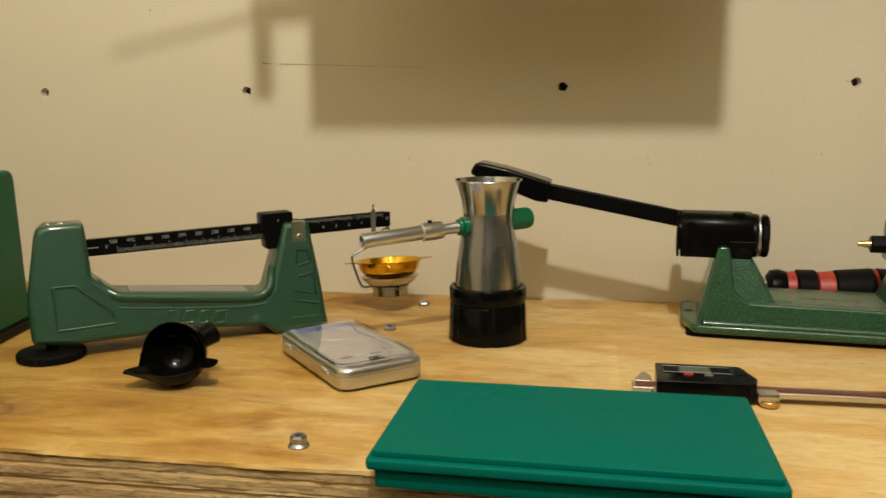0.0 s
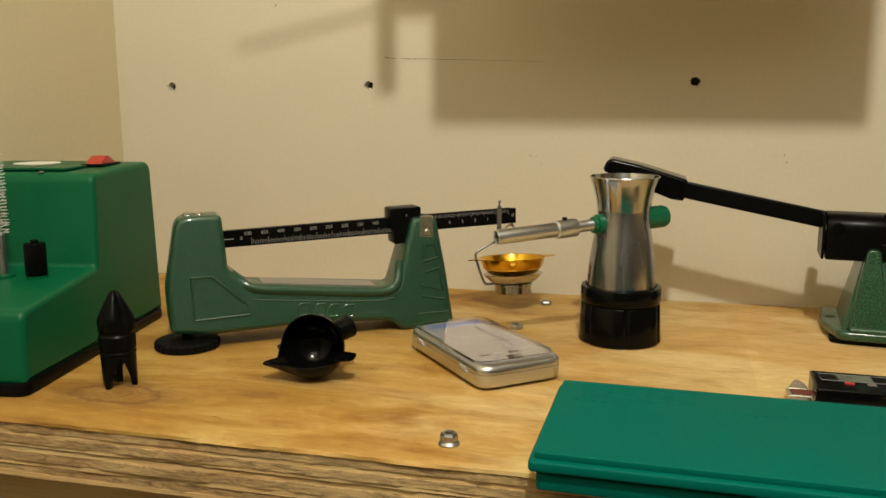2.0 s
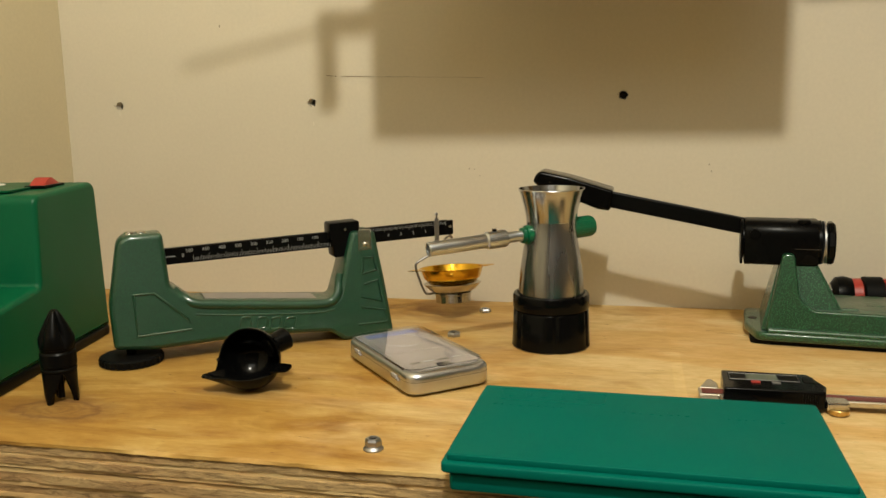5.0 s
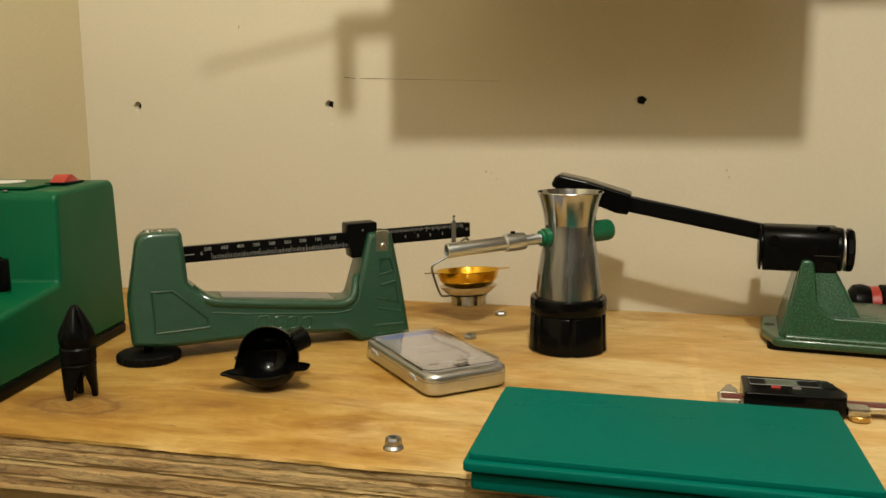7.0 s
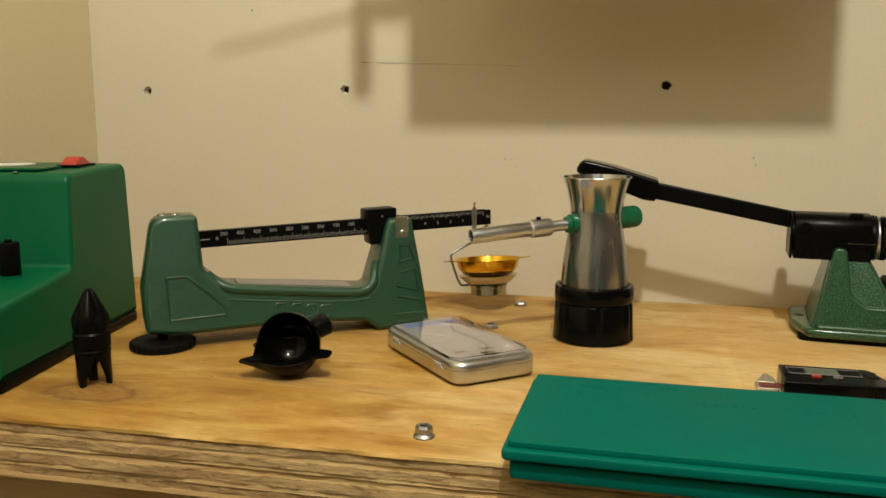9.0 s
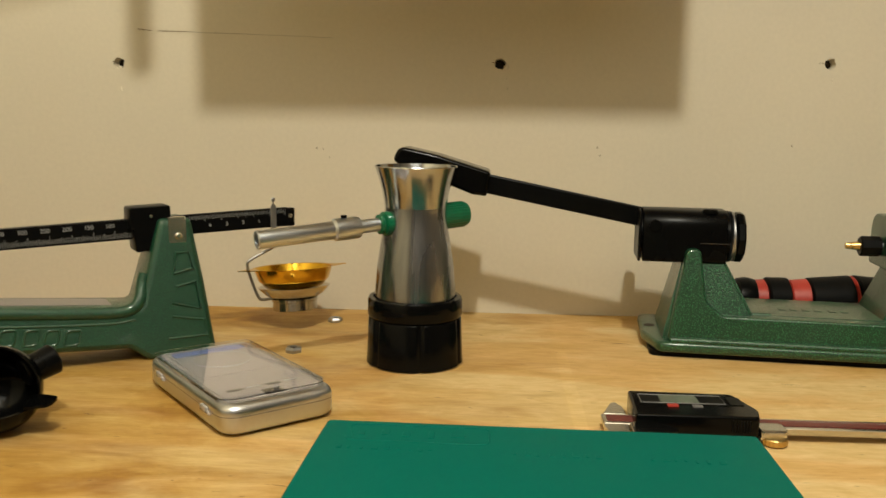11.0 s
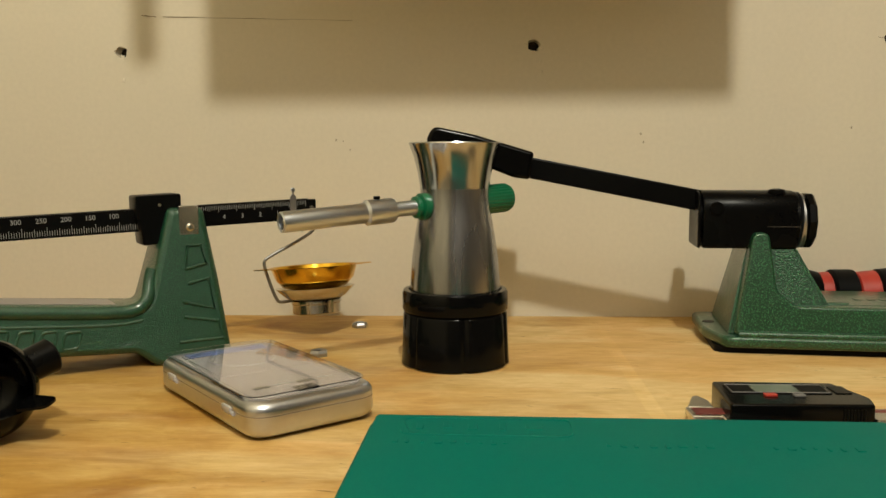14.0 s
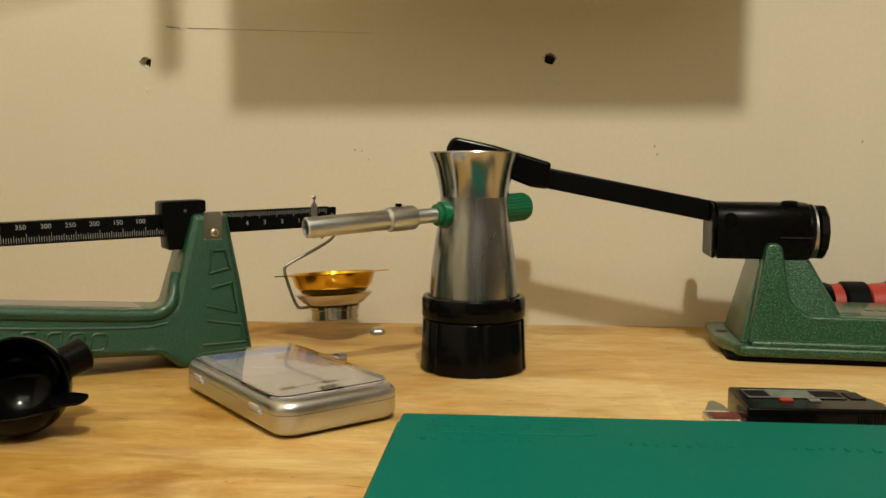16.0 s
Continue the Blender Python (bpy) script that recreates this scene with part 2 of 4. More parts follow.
M_GOLD = material("gold_anodised", (0.85, 0.50, 0.05), 0.2, 1.0, vary=0.08, bump=0.03)
M_RED = material("red_plastic", (0.40, 0.038, 0.026), 0.4)
M_DARK_RED = material("dark_red_scale", (0.13, 0.022, 0.018), 0.4, vary=0.2)
M_GREY = material("grey_plastic", (0.16, 0.15, 0.145), 0.35)
M_PLATE = material("beige_grey_plate", (0.24, 0.215, 0.20), 0.4, vary=0.06)
M_CLIP = material("milky_plastic", (0.36, 0.34, 0.32), 0.25)
M_LCD = material("grey_display", (0.14, 0.155, 0.12), 0.12)
M_BLUE = material("blue_display", (0.07, 0.11, 0.30), 0.3)
M_BRISTLE = material("white_bristles", (0.55, 0.56, 0.52), 0.5)
M_FLOOR = material("concrete_floor", (0.24, 0.21, 0.18), 0.8, vary=0.15)
M_BRASS = material("brass", (0.62, 0.42, 0.16), 0.28, 1.0)
M_PAPER = material("white_paper_label", (0.72, 0.70, 0.66), 0.6)
M_CLEAR = bpy.data.materials.new("clear_plastic")
M_CLEAR.use_nodes = True
_p = M_CLEAR.node_tree.nodes["Principled BSDF"]
_p.inputs["Base Color"].default_value = (0.93, 0.92, 0.93, 1)
_p.inputs["Roughness"].default_value = 0.04
_p.inputs["IOR"].default_value = 1.32
_p.inputs["Transmission Weight"].default_value = 1.0


# ---- mesh helpers ----
def finish(bm, name, mat, sharp=35):
    bmesh.ops.recalc_face_normals(bm, faces=bm.faces[:])
    for f in bm.faces:
        f.smooth = len(f.verts) <= 8
    for e in bm.edges:
        if len(e.link_faces) == 2 and e.calc_face_angle(0) > radians(sharp):
            e.smooth = False
    me = bpy.data.meshes.new(name)
    bm.to_mesh(me)
    bm.free()
    me.materials.append(mat)
    return me


def part(name, bm, mat, parent=None, label="", m=None, sharp=35):
    ob = new(name, finish(bm, name, mat, sharp))
    if parent is not None:
        ob.parent = parent
    if m is not None:
        ob.matrix_local = m
    if label:
        tagged(ob, label)
    return ob


def thing(name, label, category, m=None, group="", kind=""):
    ob = new(name)
    ob.empty_display_size = 0.02
    if m is not None:
        ob.matrix_world = m
    return tagged(ob, label, category, group, kind)


def box(x0, x1, y0, y1, z0, z1, bevel=0.0, seg=2, bm=None):
    own = bm is None
    b = bmesh.new()
    r = bmesh.ops.create_cube(b, size=1)
    for v in r["verts"]:
        v.co = ((x0 + x1) / 2 + v.co.x * (x1 - x0), (y0 + y1) / 2 + v.co.y * (y1 - y0), (z0 + z1) / 2 + v.co.z * (z1 - z0))
    if bevel:
        bmesh.ops.bevel(b, geom=b.edges[:], offset=bevel, segments=seg, affect="EDGES", profile=0.5)
    if own:
        return b
    return merge(bm, b)


def merge(bm, other):
    me = bpy.data.meshes.new("tmp")
    other.to_mesh(me)
    other.free()
    bm.from_mesh(me)
    bpy.data.meshes.remove(me)
    return bm


def moved(bm, m):
    bmesh.ops.transform(bm, matrix=m, verts=bm.verts[:])
    return bm


def lathe(profile, seg=48, cap=True, lobes=None):
    """Turns (radius, z) pairs round z. lobes: a function of the angle and z that scales the radius."""
    bm = bmesh.new()
    rings = []
    for r, z in profile:
        ring = []
        for i in range(seg):
            a = 2 * math.pi * i / seg
            k = lobes(a, z) if lobes else 1.0
            ring.append(bm.verts.new((r * k * math.cos(a), r * k * math.sin(a), z)))
        rings.append(ring)
    for lo, hi in zip(rings, rings[1:]):
        for i in range(seg):
            bm.faces.new((lo[i], lo[(i + 1) % seg], hi[(i + 1) % seg], hi[i]))
    if cap:
        bm.faces.new(list(reversed(rings[0])))
        bm.faces.new(rings[-1])
    return bm


def along(p, q):
    """The pose that lays z from p towards q."""
    d = Vector(q) - Vector(p)
    return Matrix.Translation(p) @ d.to_track_quat("Z", "Y").to_matrix().to_4x4()


def rod(p, q, r, seg=24, r2=None, bevel=0.0):
    h = (Vector(q) - Vector(p)).length
    r2 = r if r2 is None else r2
    prof = [(r, 0), (r2, h)] if not bevel else [(r - bevel, 0), (r, bevel), (r2, h - bevel), (r2 - bevel, h)]
    return moved(lathe(prof, seg), along(p, q))


def wire(points, r, seg=10, smooth=4):
    """A round wire through the points, its corners rounded."""
    pts = [Vector(p) for p in points]
    for _ in range(smooth):
        fine = [pts[0]]
        for a, b in zip(pts, pts[1:]):
            fine += [a * 0.75 + b * 0.25, a * 0.25 + b * 0.75]
        pts = fine + [pts[-1]]
        if len(pts) > 90:
            break
    bm = bmesh.new()
    rings, up = [], Vector((0.13, 0.2, 0.97)).normalized()
    for i, p in enumerate(pts):
        d = (pts[min(i + 1, len(pts) - 1)] - pts[max(i - 1, 0)]).normalized()
        side = d.cross(up)
        side = side.normalized() if side.length > 1e-4 else Vector((1, 0, 0))
        other = side.cross(d)
        rings.append([bm.verts.new(p + r * (math.cos(t) * side + math.sin(t) * other)) for t in [2 * math.pi * k / seg for k in range(seg)]])
    for lo, hi in zip(rings, rings[1:]):
        for i in range(seg):
            bm.faces.new((lo[i], lo[(i + 1) % seg], hi[(i + 1) % seg], hi[i]))
    bm.faces.new(rings[0])
    bm.faces.new(list(reversed(rings[-1])))
    return bm


def fillet(corners, seg=5):
    """A polygon from (x, z, radius) corners, each rounded."""
    out, n = [], len(corners)
    for i in range(n):
        p0, p, p1 = (Vector(corners[(i + k) % n][:2]) for k in (-1, 0, 1))
        r = corners[i][2]
        a, b = (p0 - p), (p1 - p)
        la, lb = a.length, b.length
        a.normalize(), b.normalize()
        ang = a.angle(b)
        d = min(r / max(math.tan(ang / 2), 1e-3), la * 0.48, lb * 0.48) if r else 0
        if not r or ang > radians(178):
            out.append(p)
            continue
        s, e = p + a * d, p + b * d
        for k in range(seg + 1):
            t = k / seg
            out.append(s * (1 - t) ** 2 + p * 2 * t * (1 - t) + e * t * t)
    return out


def inset_ring(pts, d):
    """The closed outline moved inwards by d."""
    n = len(pts)
    area = sum(pts[i][0] * pts[(i + 1) % n][1] - pts[(i + 1) % n][0] * pts[i][1] for i in range(n))
    sign = 1 if area > 0 else -1
    out = []
    for i in range(n):
        p0, p, p1 = Vector(pts[i - 1][:2]), Vector(pts[i][:2]), Vector(pts[(i + 1) % n][:2])
        a, b = (p - p0), (p1 - p)
        if a.length < 1e-9 or b.length < 1e-9:
            a = b = p1 - p0
        a.normalize(), b.normalize()
        na, nb = Vector((-a.y, a.x)) * sign, Vector((-b.y, b.x)) * sign
        m = na + nb
        m = m.normalized() if m.length > 1e-6 else na
        out.append(p + m * d / max(m.dot(na), 0.5))
    return out


def slab(outline, y0, y1, bevel=0.0, seg=2, depth=None):
    """An (x, z) outline given thickness along y, its rims rounded by bevel. depth: half thickness by height, for a body that tapers upwards."""
    bm = bmesh.new()
    base, clean = [Vector(p[:2]) for p in outline], []
    for p in base:
        if not clean or (p - clean[-1]).length > 2e-5:
            clean.append(p)
    if (clean[0] - clean[-1]).length < 2e-5:
        clean.pop()
    base = clean
    steps = [(bevel * (1 - math.cos(radians(90 * k / seg))), bevel * (1 - math.sin(radians(90 * k / seg)))) for k in range(seg + 1)] if bevel else [(0, 0)]
    rows = []
    for ins, back in reversed(steps):
        rows.append((ins, -1, back))
    for ins, back in steps:
        rows.append((ins, 1, back))
    rings = []
    for ins, side, back in rows:
        ring = []
        for p, q in zip(base, inset_ring(base, ins) if ins else base):
            a, b = (y0, y1) if depth is None else (-depth(p.y), depth(p.y))
            ring.append(bm.verts.new((q.x, a + back if side < 0 else b - back, q.y)))
        rings.append(ring)
    n = len(base)
    for lo, hi in zip(rings, rings[1:]):
        for i in range(n):
            bm.faces.new((lo[i], lo[(i + 1) % n], hi[(i + 1) % n], hi[i]))
    bm.faces.new(list(reversed(rings[0])))
    bm.faces.new(rings[-1])
    return bm


def plan_slab(outline, z0, z1, bevel=0.0, seg=2):
    """An (x, y) outline given thickness along z."""
    bm = slab([(p[0], p[1]) for p in outline], -z1, -z0, bevel, seg)
    return moved(bm, Matrix(((1, 0, 0, 0), (0, 0, 1, 0), (0, -1, 0, 0), (0, 0, 0, 1))))


def rounded_rect(x0, x1, y0, y1, r, seg=6):
    return fillet([(x0, y0, r), (x1, y0, r), (x1, y1, r), (x0, y1, r)], seg)


def lettering(text, size, mat, parent, m, name="numeral"):
    cu = bpy.data.curves.new(name, "FONT")
    cu.body, cu.size, cu.align_x, cu.align_y = text, size, "CENTER", "CENTER"
    cu.extrude = 0.00006
    tmp = new("tmp_text", cu)
    me = bpy.data.meshes.new_from_object(tmp)
    bpy.data.objects.remove(tmp)
    me.materials.append(mat)
    ob = new(name, me)
    ob.parent = parent
    ob.matrix_local = m
    return ob


# ---- structure ----
WALL_Y, LEFT_X, RIGHT_X, FRONT_Y, FLOOR_Z, CEIL_Z, EDGE_Y = 1.0, -0.541, 2.2, -1.9, -0.92, 1.5, 0.537
HOLES = [(-0.468, 0.228, 0.0050), (-0.220, 0.228, 0.0050), (0.132, 0.230, 0.0050), (0.423, 0.232, 0.0048)]


def back_wall():
    """The wall behind the bench, with the round screw holes left open and lined."""
    bm = bmesh.new()
    c = 0.02
    xs = [LEFT_X]
    for hx, hz, r in HOLES:
        xs += [hx - c, hx + c]
    xs.append(RIGHT_X)
    zc = 0.23
    def quad(x0, x1, z0, z1):
        bm.faces.new([bm.verts.new(p) for p in ((x0, WALL_Y, z0), (x1, WALL_Y, z0), (x1, WALL_Y, z1), (x0, WALL_Y, z1))])
    quad(LEFT_X, RIGHT_X, FLOOR_Z, zc - c)
    quad(LEFT_X, RIGHT_X, zc + c, CEIL_Z)
    for i in range(0, len(xs), 2):
        quad(xs[i], xs[i + 1], zc - c, zc + c)
    for k, (hx, hz, r) in enumerate(HOLES):
        n = 32
        outer, inner, deep = [], [], []
        for i in range(n):
            a = 2 * math.pi * i / n + math.pi / 4
            ca, sa = math.cos(a), math.sin(a)
            s = c / max(abs(ca), abs(sa))
            outer.append(bm.verts.new((hx + ca * s, WALL_Y, zc + sa * s)))
            rr = r * (1 + 0.22 * noise.noise((ca * 1.6 + k * 5, sa * 1.6, 0.3)))
            inner.append(bm.verts.new((hx + ca * rr, WALL_Y, hz + sa * rr)))
            deep.append(bm.verts.new((hx + ca * rr * 0.8, WALL_Y + 0.012, hz + sa * rr * 0.8)))
        for i in range(n):
            j = (i + 1) % n
            bm.faces.new((outer[i], outer[j], inner[j], inner[i]))
            bm.faces.new((inner[i], inner[j], deep[j], deep[i]))
    ob = part("wall_back", bm, M_WALL, sharp=80)
    tagged(ob, "cream painted wall with four old screw holes", "wall", kind="structure")
    return ob


wall = back_wall()
for hx, hz, r in HOLES:
    # near-black disc painted for the shade down each screw hole
    part("screw_hole", moved(lathe([(r * 0.93, 0), (r * 0.93, 0.006)], 20), Matrix.Translation((hx, WALL_Y + 0.016, hz)) @ pose(0, 0, 0, 90)), M_HOLE_SHADE, wall, "near-black disc for the shade down the screw hole")
part("wall_core", box(LEFT_X - 0.1, RIGHT_X, WALL_Y + 0.024, WALL_Y + 0.12, FLOOR_Z, CEIL_Z), M_WALL, wall)
def scratch(x0, z0, x1, z1, w, seed, name="scratch", mat=None):
    """A thin uneven line worn into the paint."""
    bm = bmesh.new()
    n, up, lo = 24, [], []
    for i in range(n + 1):
        k = i / n
        x, zz = x0 + (x1 - x0) * k, z0 + (z1 - z0) * k + 0.0006 * noise.noise((k * 9, seed, 0))
        h = w * (0.25 + abs(noise.noise((k * 14, seed, 3)))) * (1 - 0.6 * k)
        up.append(bm.verts.new((x, WALL_Y - 0.0004, zz + h / 2)))
        lo.append(bm.verts.new((x, WALL_Y - 0.0004, zz - h / 2)))
    for i in range(n):
        bm.faces.new((lo[i], lo[i + 1], up[i + 1], up[i]))
    part(name, bm, mat or M_PENCIL, wall)


scratch(-0.201, 0.2585, -0.188, 0.2572, 0.0022, 1)
scratch(-0.183, 0.2572, -0.020, 0.2520, 0.0011, 2)
scratch(-0.4755, 0.2290, -0.4670, 0.2283, 0.0012, 3)
scratch(0.1245, 0.2312, 0.1330, 0.2305, 0.0009, 4)
scratch(0.4130, 0.2330, 0.4230, 0.2325, 0.0010, 5)
scratch(-0.2262, 0.2290, -0.2200, 0.2300, 0.0016, 6)
for cx, cz, r, seed in ((-0.4690, 0.2205, 0.0042, 1), (-0.2190, 0.2040, 0.0028, 2), (-0.2185, 0.2235, 0.0030, 3), (0.1385, 0.2275, 0.0040, 4), (0.1375, 0.2165, 0.0022, 5), (0.1390, 0.2080, 0.0019, 6),
                        (-0.036, 0.1520, 0.0014, 7), (-0.030, 0.1515, 0.0012, 8), (-0.024, 0.1440, 0.0010, 9), (0.2220, 0.1560, 0.0018, 10), (0.2245, 0.1490, 0.0014, 11), (-0.330, 0.318, 0.0024, 12), (0.4260, 0.2180, 0.0024, 13), (0.3950, 0.1600, 0.0016, 14)):
    chip = bmesh.new()
    ring = []
    for i in range(11):
        a = 2 * math.pi * i / 11
        rr = r * (0.65 + 0.6 * noise.noise((math.cos(a) * 1.3 + seed * 4.1, math.sin(a) * 1.3, seed)))
        ring.append(chip.verts.new((cx + rr * 0.75 * math.cos(a), WALL_Y - 0.0003, cz + rr * 1.2 * math.sin(a))))
    mid = chip.verts.new((cx, WALL_Y - 0.0009, cz))
    for i in range(11):
        chip.faces.new((ring[i], ring[(i + 1) % 11], mid))
    part("paint_chip", chip, M_CHIP if seed < 7 or seed == 13 else M_SMUDGE, wall)
tagged(part("wall_left", box(LEFT_X - 0.1, LEFT_X, FRONT_Y, WALL_Y, FLOOR_Z, CEIL_Z), M_SIDE), "yellowish cream painted side wall", "wall", kind="structure")
# two unseen walls close the room, coloured dark so they bounce little light
tagged(part("wall_right", box(RIGHT_X, RIGHT_X + 0.1, FRONT_Y, WALL_Y, FLOOR_Z, CEIL_Z), M_ROOM), "plain brown wall closing the room", "wall", kind="structure")
tagged(part("wall_front", box(LEFT_X - 0.1, RIGHT_X + 0.1, FRONT_Y - 0.1, FRONT_Y, FLOOR_Z, CEIL_Z), M_ROOM), "plain brown wall across the room", "wall", kind="structure")
tagged(part("ceiling", box(LEFT_X - 0.1, RIGHT_X + 0.1, FRONT_Y - 0.1, WALL_Y + 0.1, CEIL_Z, CEIL_Z + 0.1), M_WALL), "plain pale ceiling", "ceiling", kind="structure")
tagged(part("floor", box(LEFT_X - 0.1, RIGHT_X + 0.1, FRONT_Y - 0.1, WALL_Y + 0.1, FLOOR_Z - 0.1, FLOOR_Z), M_FLOOR), "dull concrete floor", "floor", kind="structure")


# ---- workbench ----
def ply_layer(z0, z1, seed, face=False):
    """One veneer of the bench top, its sawn front edge slightly ragged."""
    bm = bmesh.new()
    nx = 620
    x0, x1 = LEFT_X + 0.001, 1.25
    top_f, bot_f, top_b, bot_b = [], [], [], []
    for i in range(nx + 1):
        x = x0 + (x1 - x0) * i / nx
        j = 0.0014 * noise.noise((x * 17, seed * 3.7, 0)) + 0.0008 * noise.noise((x * 75, seed * 9.1, 2)) + 0.0005 * noise.noise((x * 240, seed * 5.1, 4))
        y = EDGE_Y + j + (0 if face else 0.0009 * (seed % 3))
        rag = max(0.0, noise.noise((x * 30, 7.7, 1.2))) * 0.005 + max(0.0, noise.noise((x * 140, 3.1, 5))) * 0.002
        top_f.append(bm.verts.new((x, y + (rag if face else 0.0004), z1)))
        bot_f.append(bm.verts.new((x, y, z0)))
        top_b.append(bm.verts.new((x, WALL_Y - 0.0005, z1)))
        bot_b.append(bm.verts.new((x, WALL_Y - 0.0005, z0)))
    for i in range(nx):
        bm.faces.new((top_f[i], top_f[i + 1], top_b[i + 1], top_b[i]))
        bm.faces.new((bot_f[i], bot_b[i], bot_b[i + 1], bot_f[i + 1]))
        bm.faces.new((top_f[i], bot_f[i], bot_f[i + 1], top_f[i + 1]))
        bm.faces.new((top_b[i], top_b[i + 1], bot_b[i + 1], bot_b[i]))
    return bm


bench = thing("workbench", "plywood workbench top of two stacked sheets with raw edges", "workbench")
z = 0.0
for sheet in range(2):
    for k in range(5):
        h = ((0.0024, 0.0058, 0.0030, 0.0050, 0.0026), (0.0030, 0.0060, 0.0034, 0.0054, 0.0030))[sheet][k]
        mat = M_PLY_TOP if sheet == 0 and k == 0 else M_PLY_EDGE[k % 2]
        part("ply", ply_layer(z - h + 0.00004, z, sheet * 5 + k, sheet == 0 and k == 0), mat, bench)
        z -= h
    z -= 0.0010
for lx in (LEFT_X + 0.06, 1.15):
    for ly in (EDGE_Y + 0.09, WALL_Y - 0.07):
        part("leg", box(lx - 0.044, lx + 0.044, ly - 0.02, ly + 0.02, FLOOR_Z, z + 0.0004, 0.003), M_PLY_EDGE[0], bench)
part("apron", box(LEFT_X + 0.002, 1.2, EDGE_Y + 0.045, EDGE_Y + 0.068, z - 0.088, z + 0.0003, 0.002), M_PLY_EDGE[0], bench)

rnd_split = random.Random(11)
for sx, sy, ln, w in ((0.226, 0.899, 0.016, 0.0009), (0.214, 0.906, 0.010, 0.0006), (0.246, 0.893, 0.008, 0.0005), (0.118, 0.915, 0.004, 0.0010), (-0.060, 0.742, 0.006, 0.0007), (-0.120, 0.700, 0.009, 0.0006),
                      (0.160, 0.770, 0.012, 0.0005), (-0.215, 0.652, 0.007, 0.0007), (-0.240, 0.690, 0.005, 0.0008), (0.020, 0.610, 0.010, 0.0005), (-0.080, 0.580, 0.013, 0.0005), (-0.190, 0.575, 0.010, 0.0007), (0.330, 0.800, 0.014, 0.0006), (0.090, 0.750, 0.008, 0.0006)):
    bm = bmesh.new()
    up, lo = [], []
    for i in range(9):
        k = i / 8
        yy = sy + 0.0008 * noise.noise((k * 3, sx * 40, 1)) - 0.002 * k
        h = 0.6 * w * math.sin(math.pi * (0.05 + 0.9 * k)) * rnd_split.uniform(0.6, 1.2)
        up.append(bm.verts.new((sx + ln * k, yy + h, 0.00025)))
        lo.append(bm.verts.new((sx + ln * k, yy - h, 0.00025)))
    for i in range(8):
        bm.faces.new((lo[i], lo[i + 1], up[i + 1], up[i]))
    part("split", bm, M_PENCIL, bench)

# the unit over the bench, known by the shadow that it throws on the wall
unit = thing("wall_cabinet", "closed wall cabinet hung above the bench", "cabinet")
part("body", box(-0.0644, 0.2739, 0.750, 0.999, 0.4060, 1.0, 0.002), M_WALL, unit)
part("handle", box(-0.1120, -0.0962, 0.745, 0.755, 0.435, 0.515, 0.002), M_BLACK, unit)
part("handle_arm", box(-0.1120, -0.0640, 0.745, 0.755, 0.498, 0.5155, 0.002), M_BLACK, unit)
# unseen rod, added to cast the faint slanting band on the wall
part("stay_rod", rod((-0.206, 0.685, 0.526), (-0.063, 0.752, 0.510), 0.0024, 12), M_BLACK, unit)
tagged(part("shelf", box(0.2770, 1.3, 0.750, 0.999, 0.5105, 0.530, 0.002), M_PLY_EDGE[0]), "plain wooden shelf board fixed above the bench", "shelf")


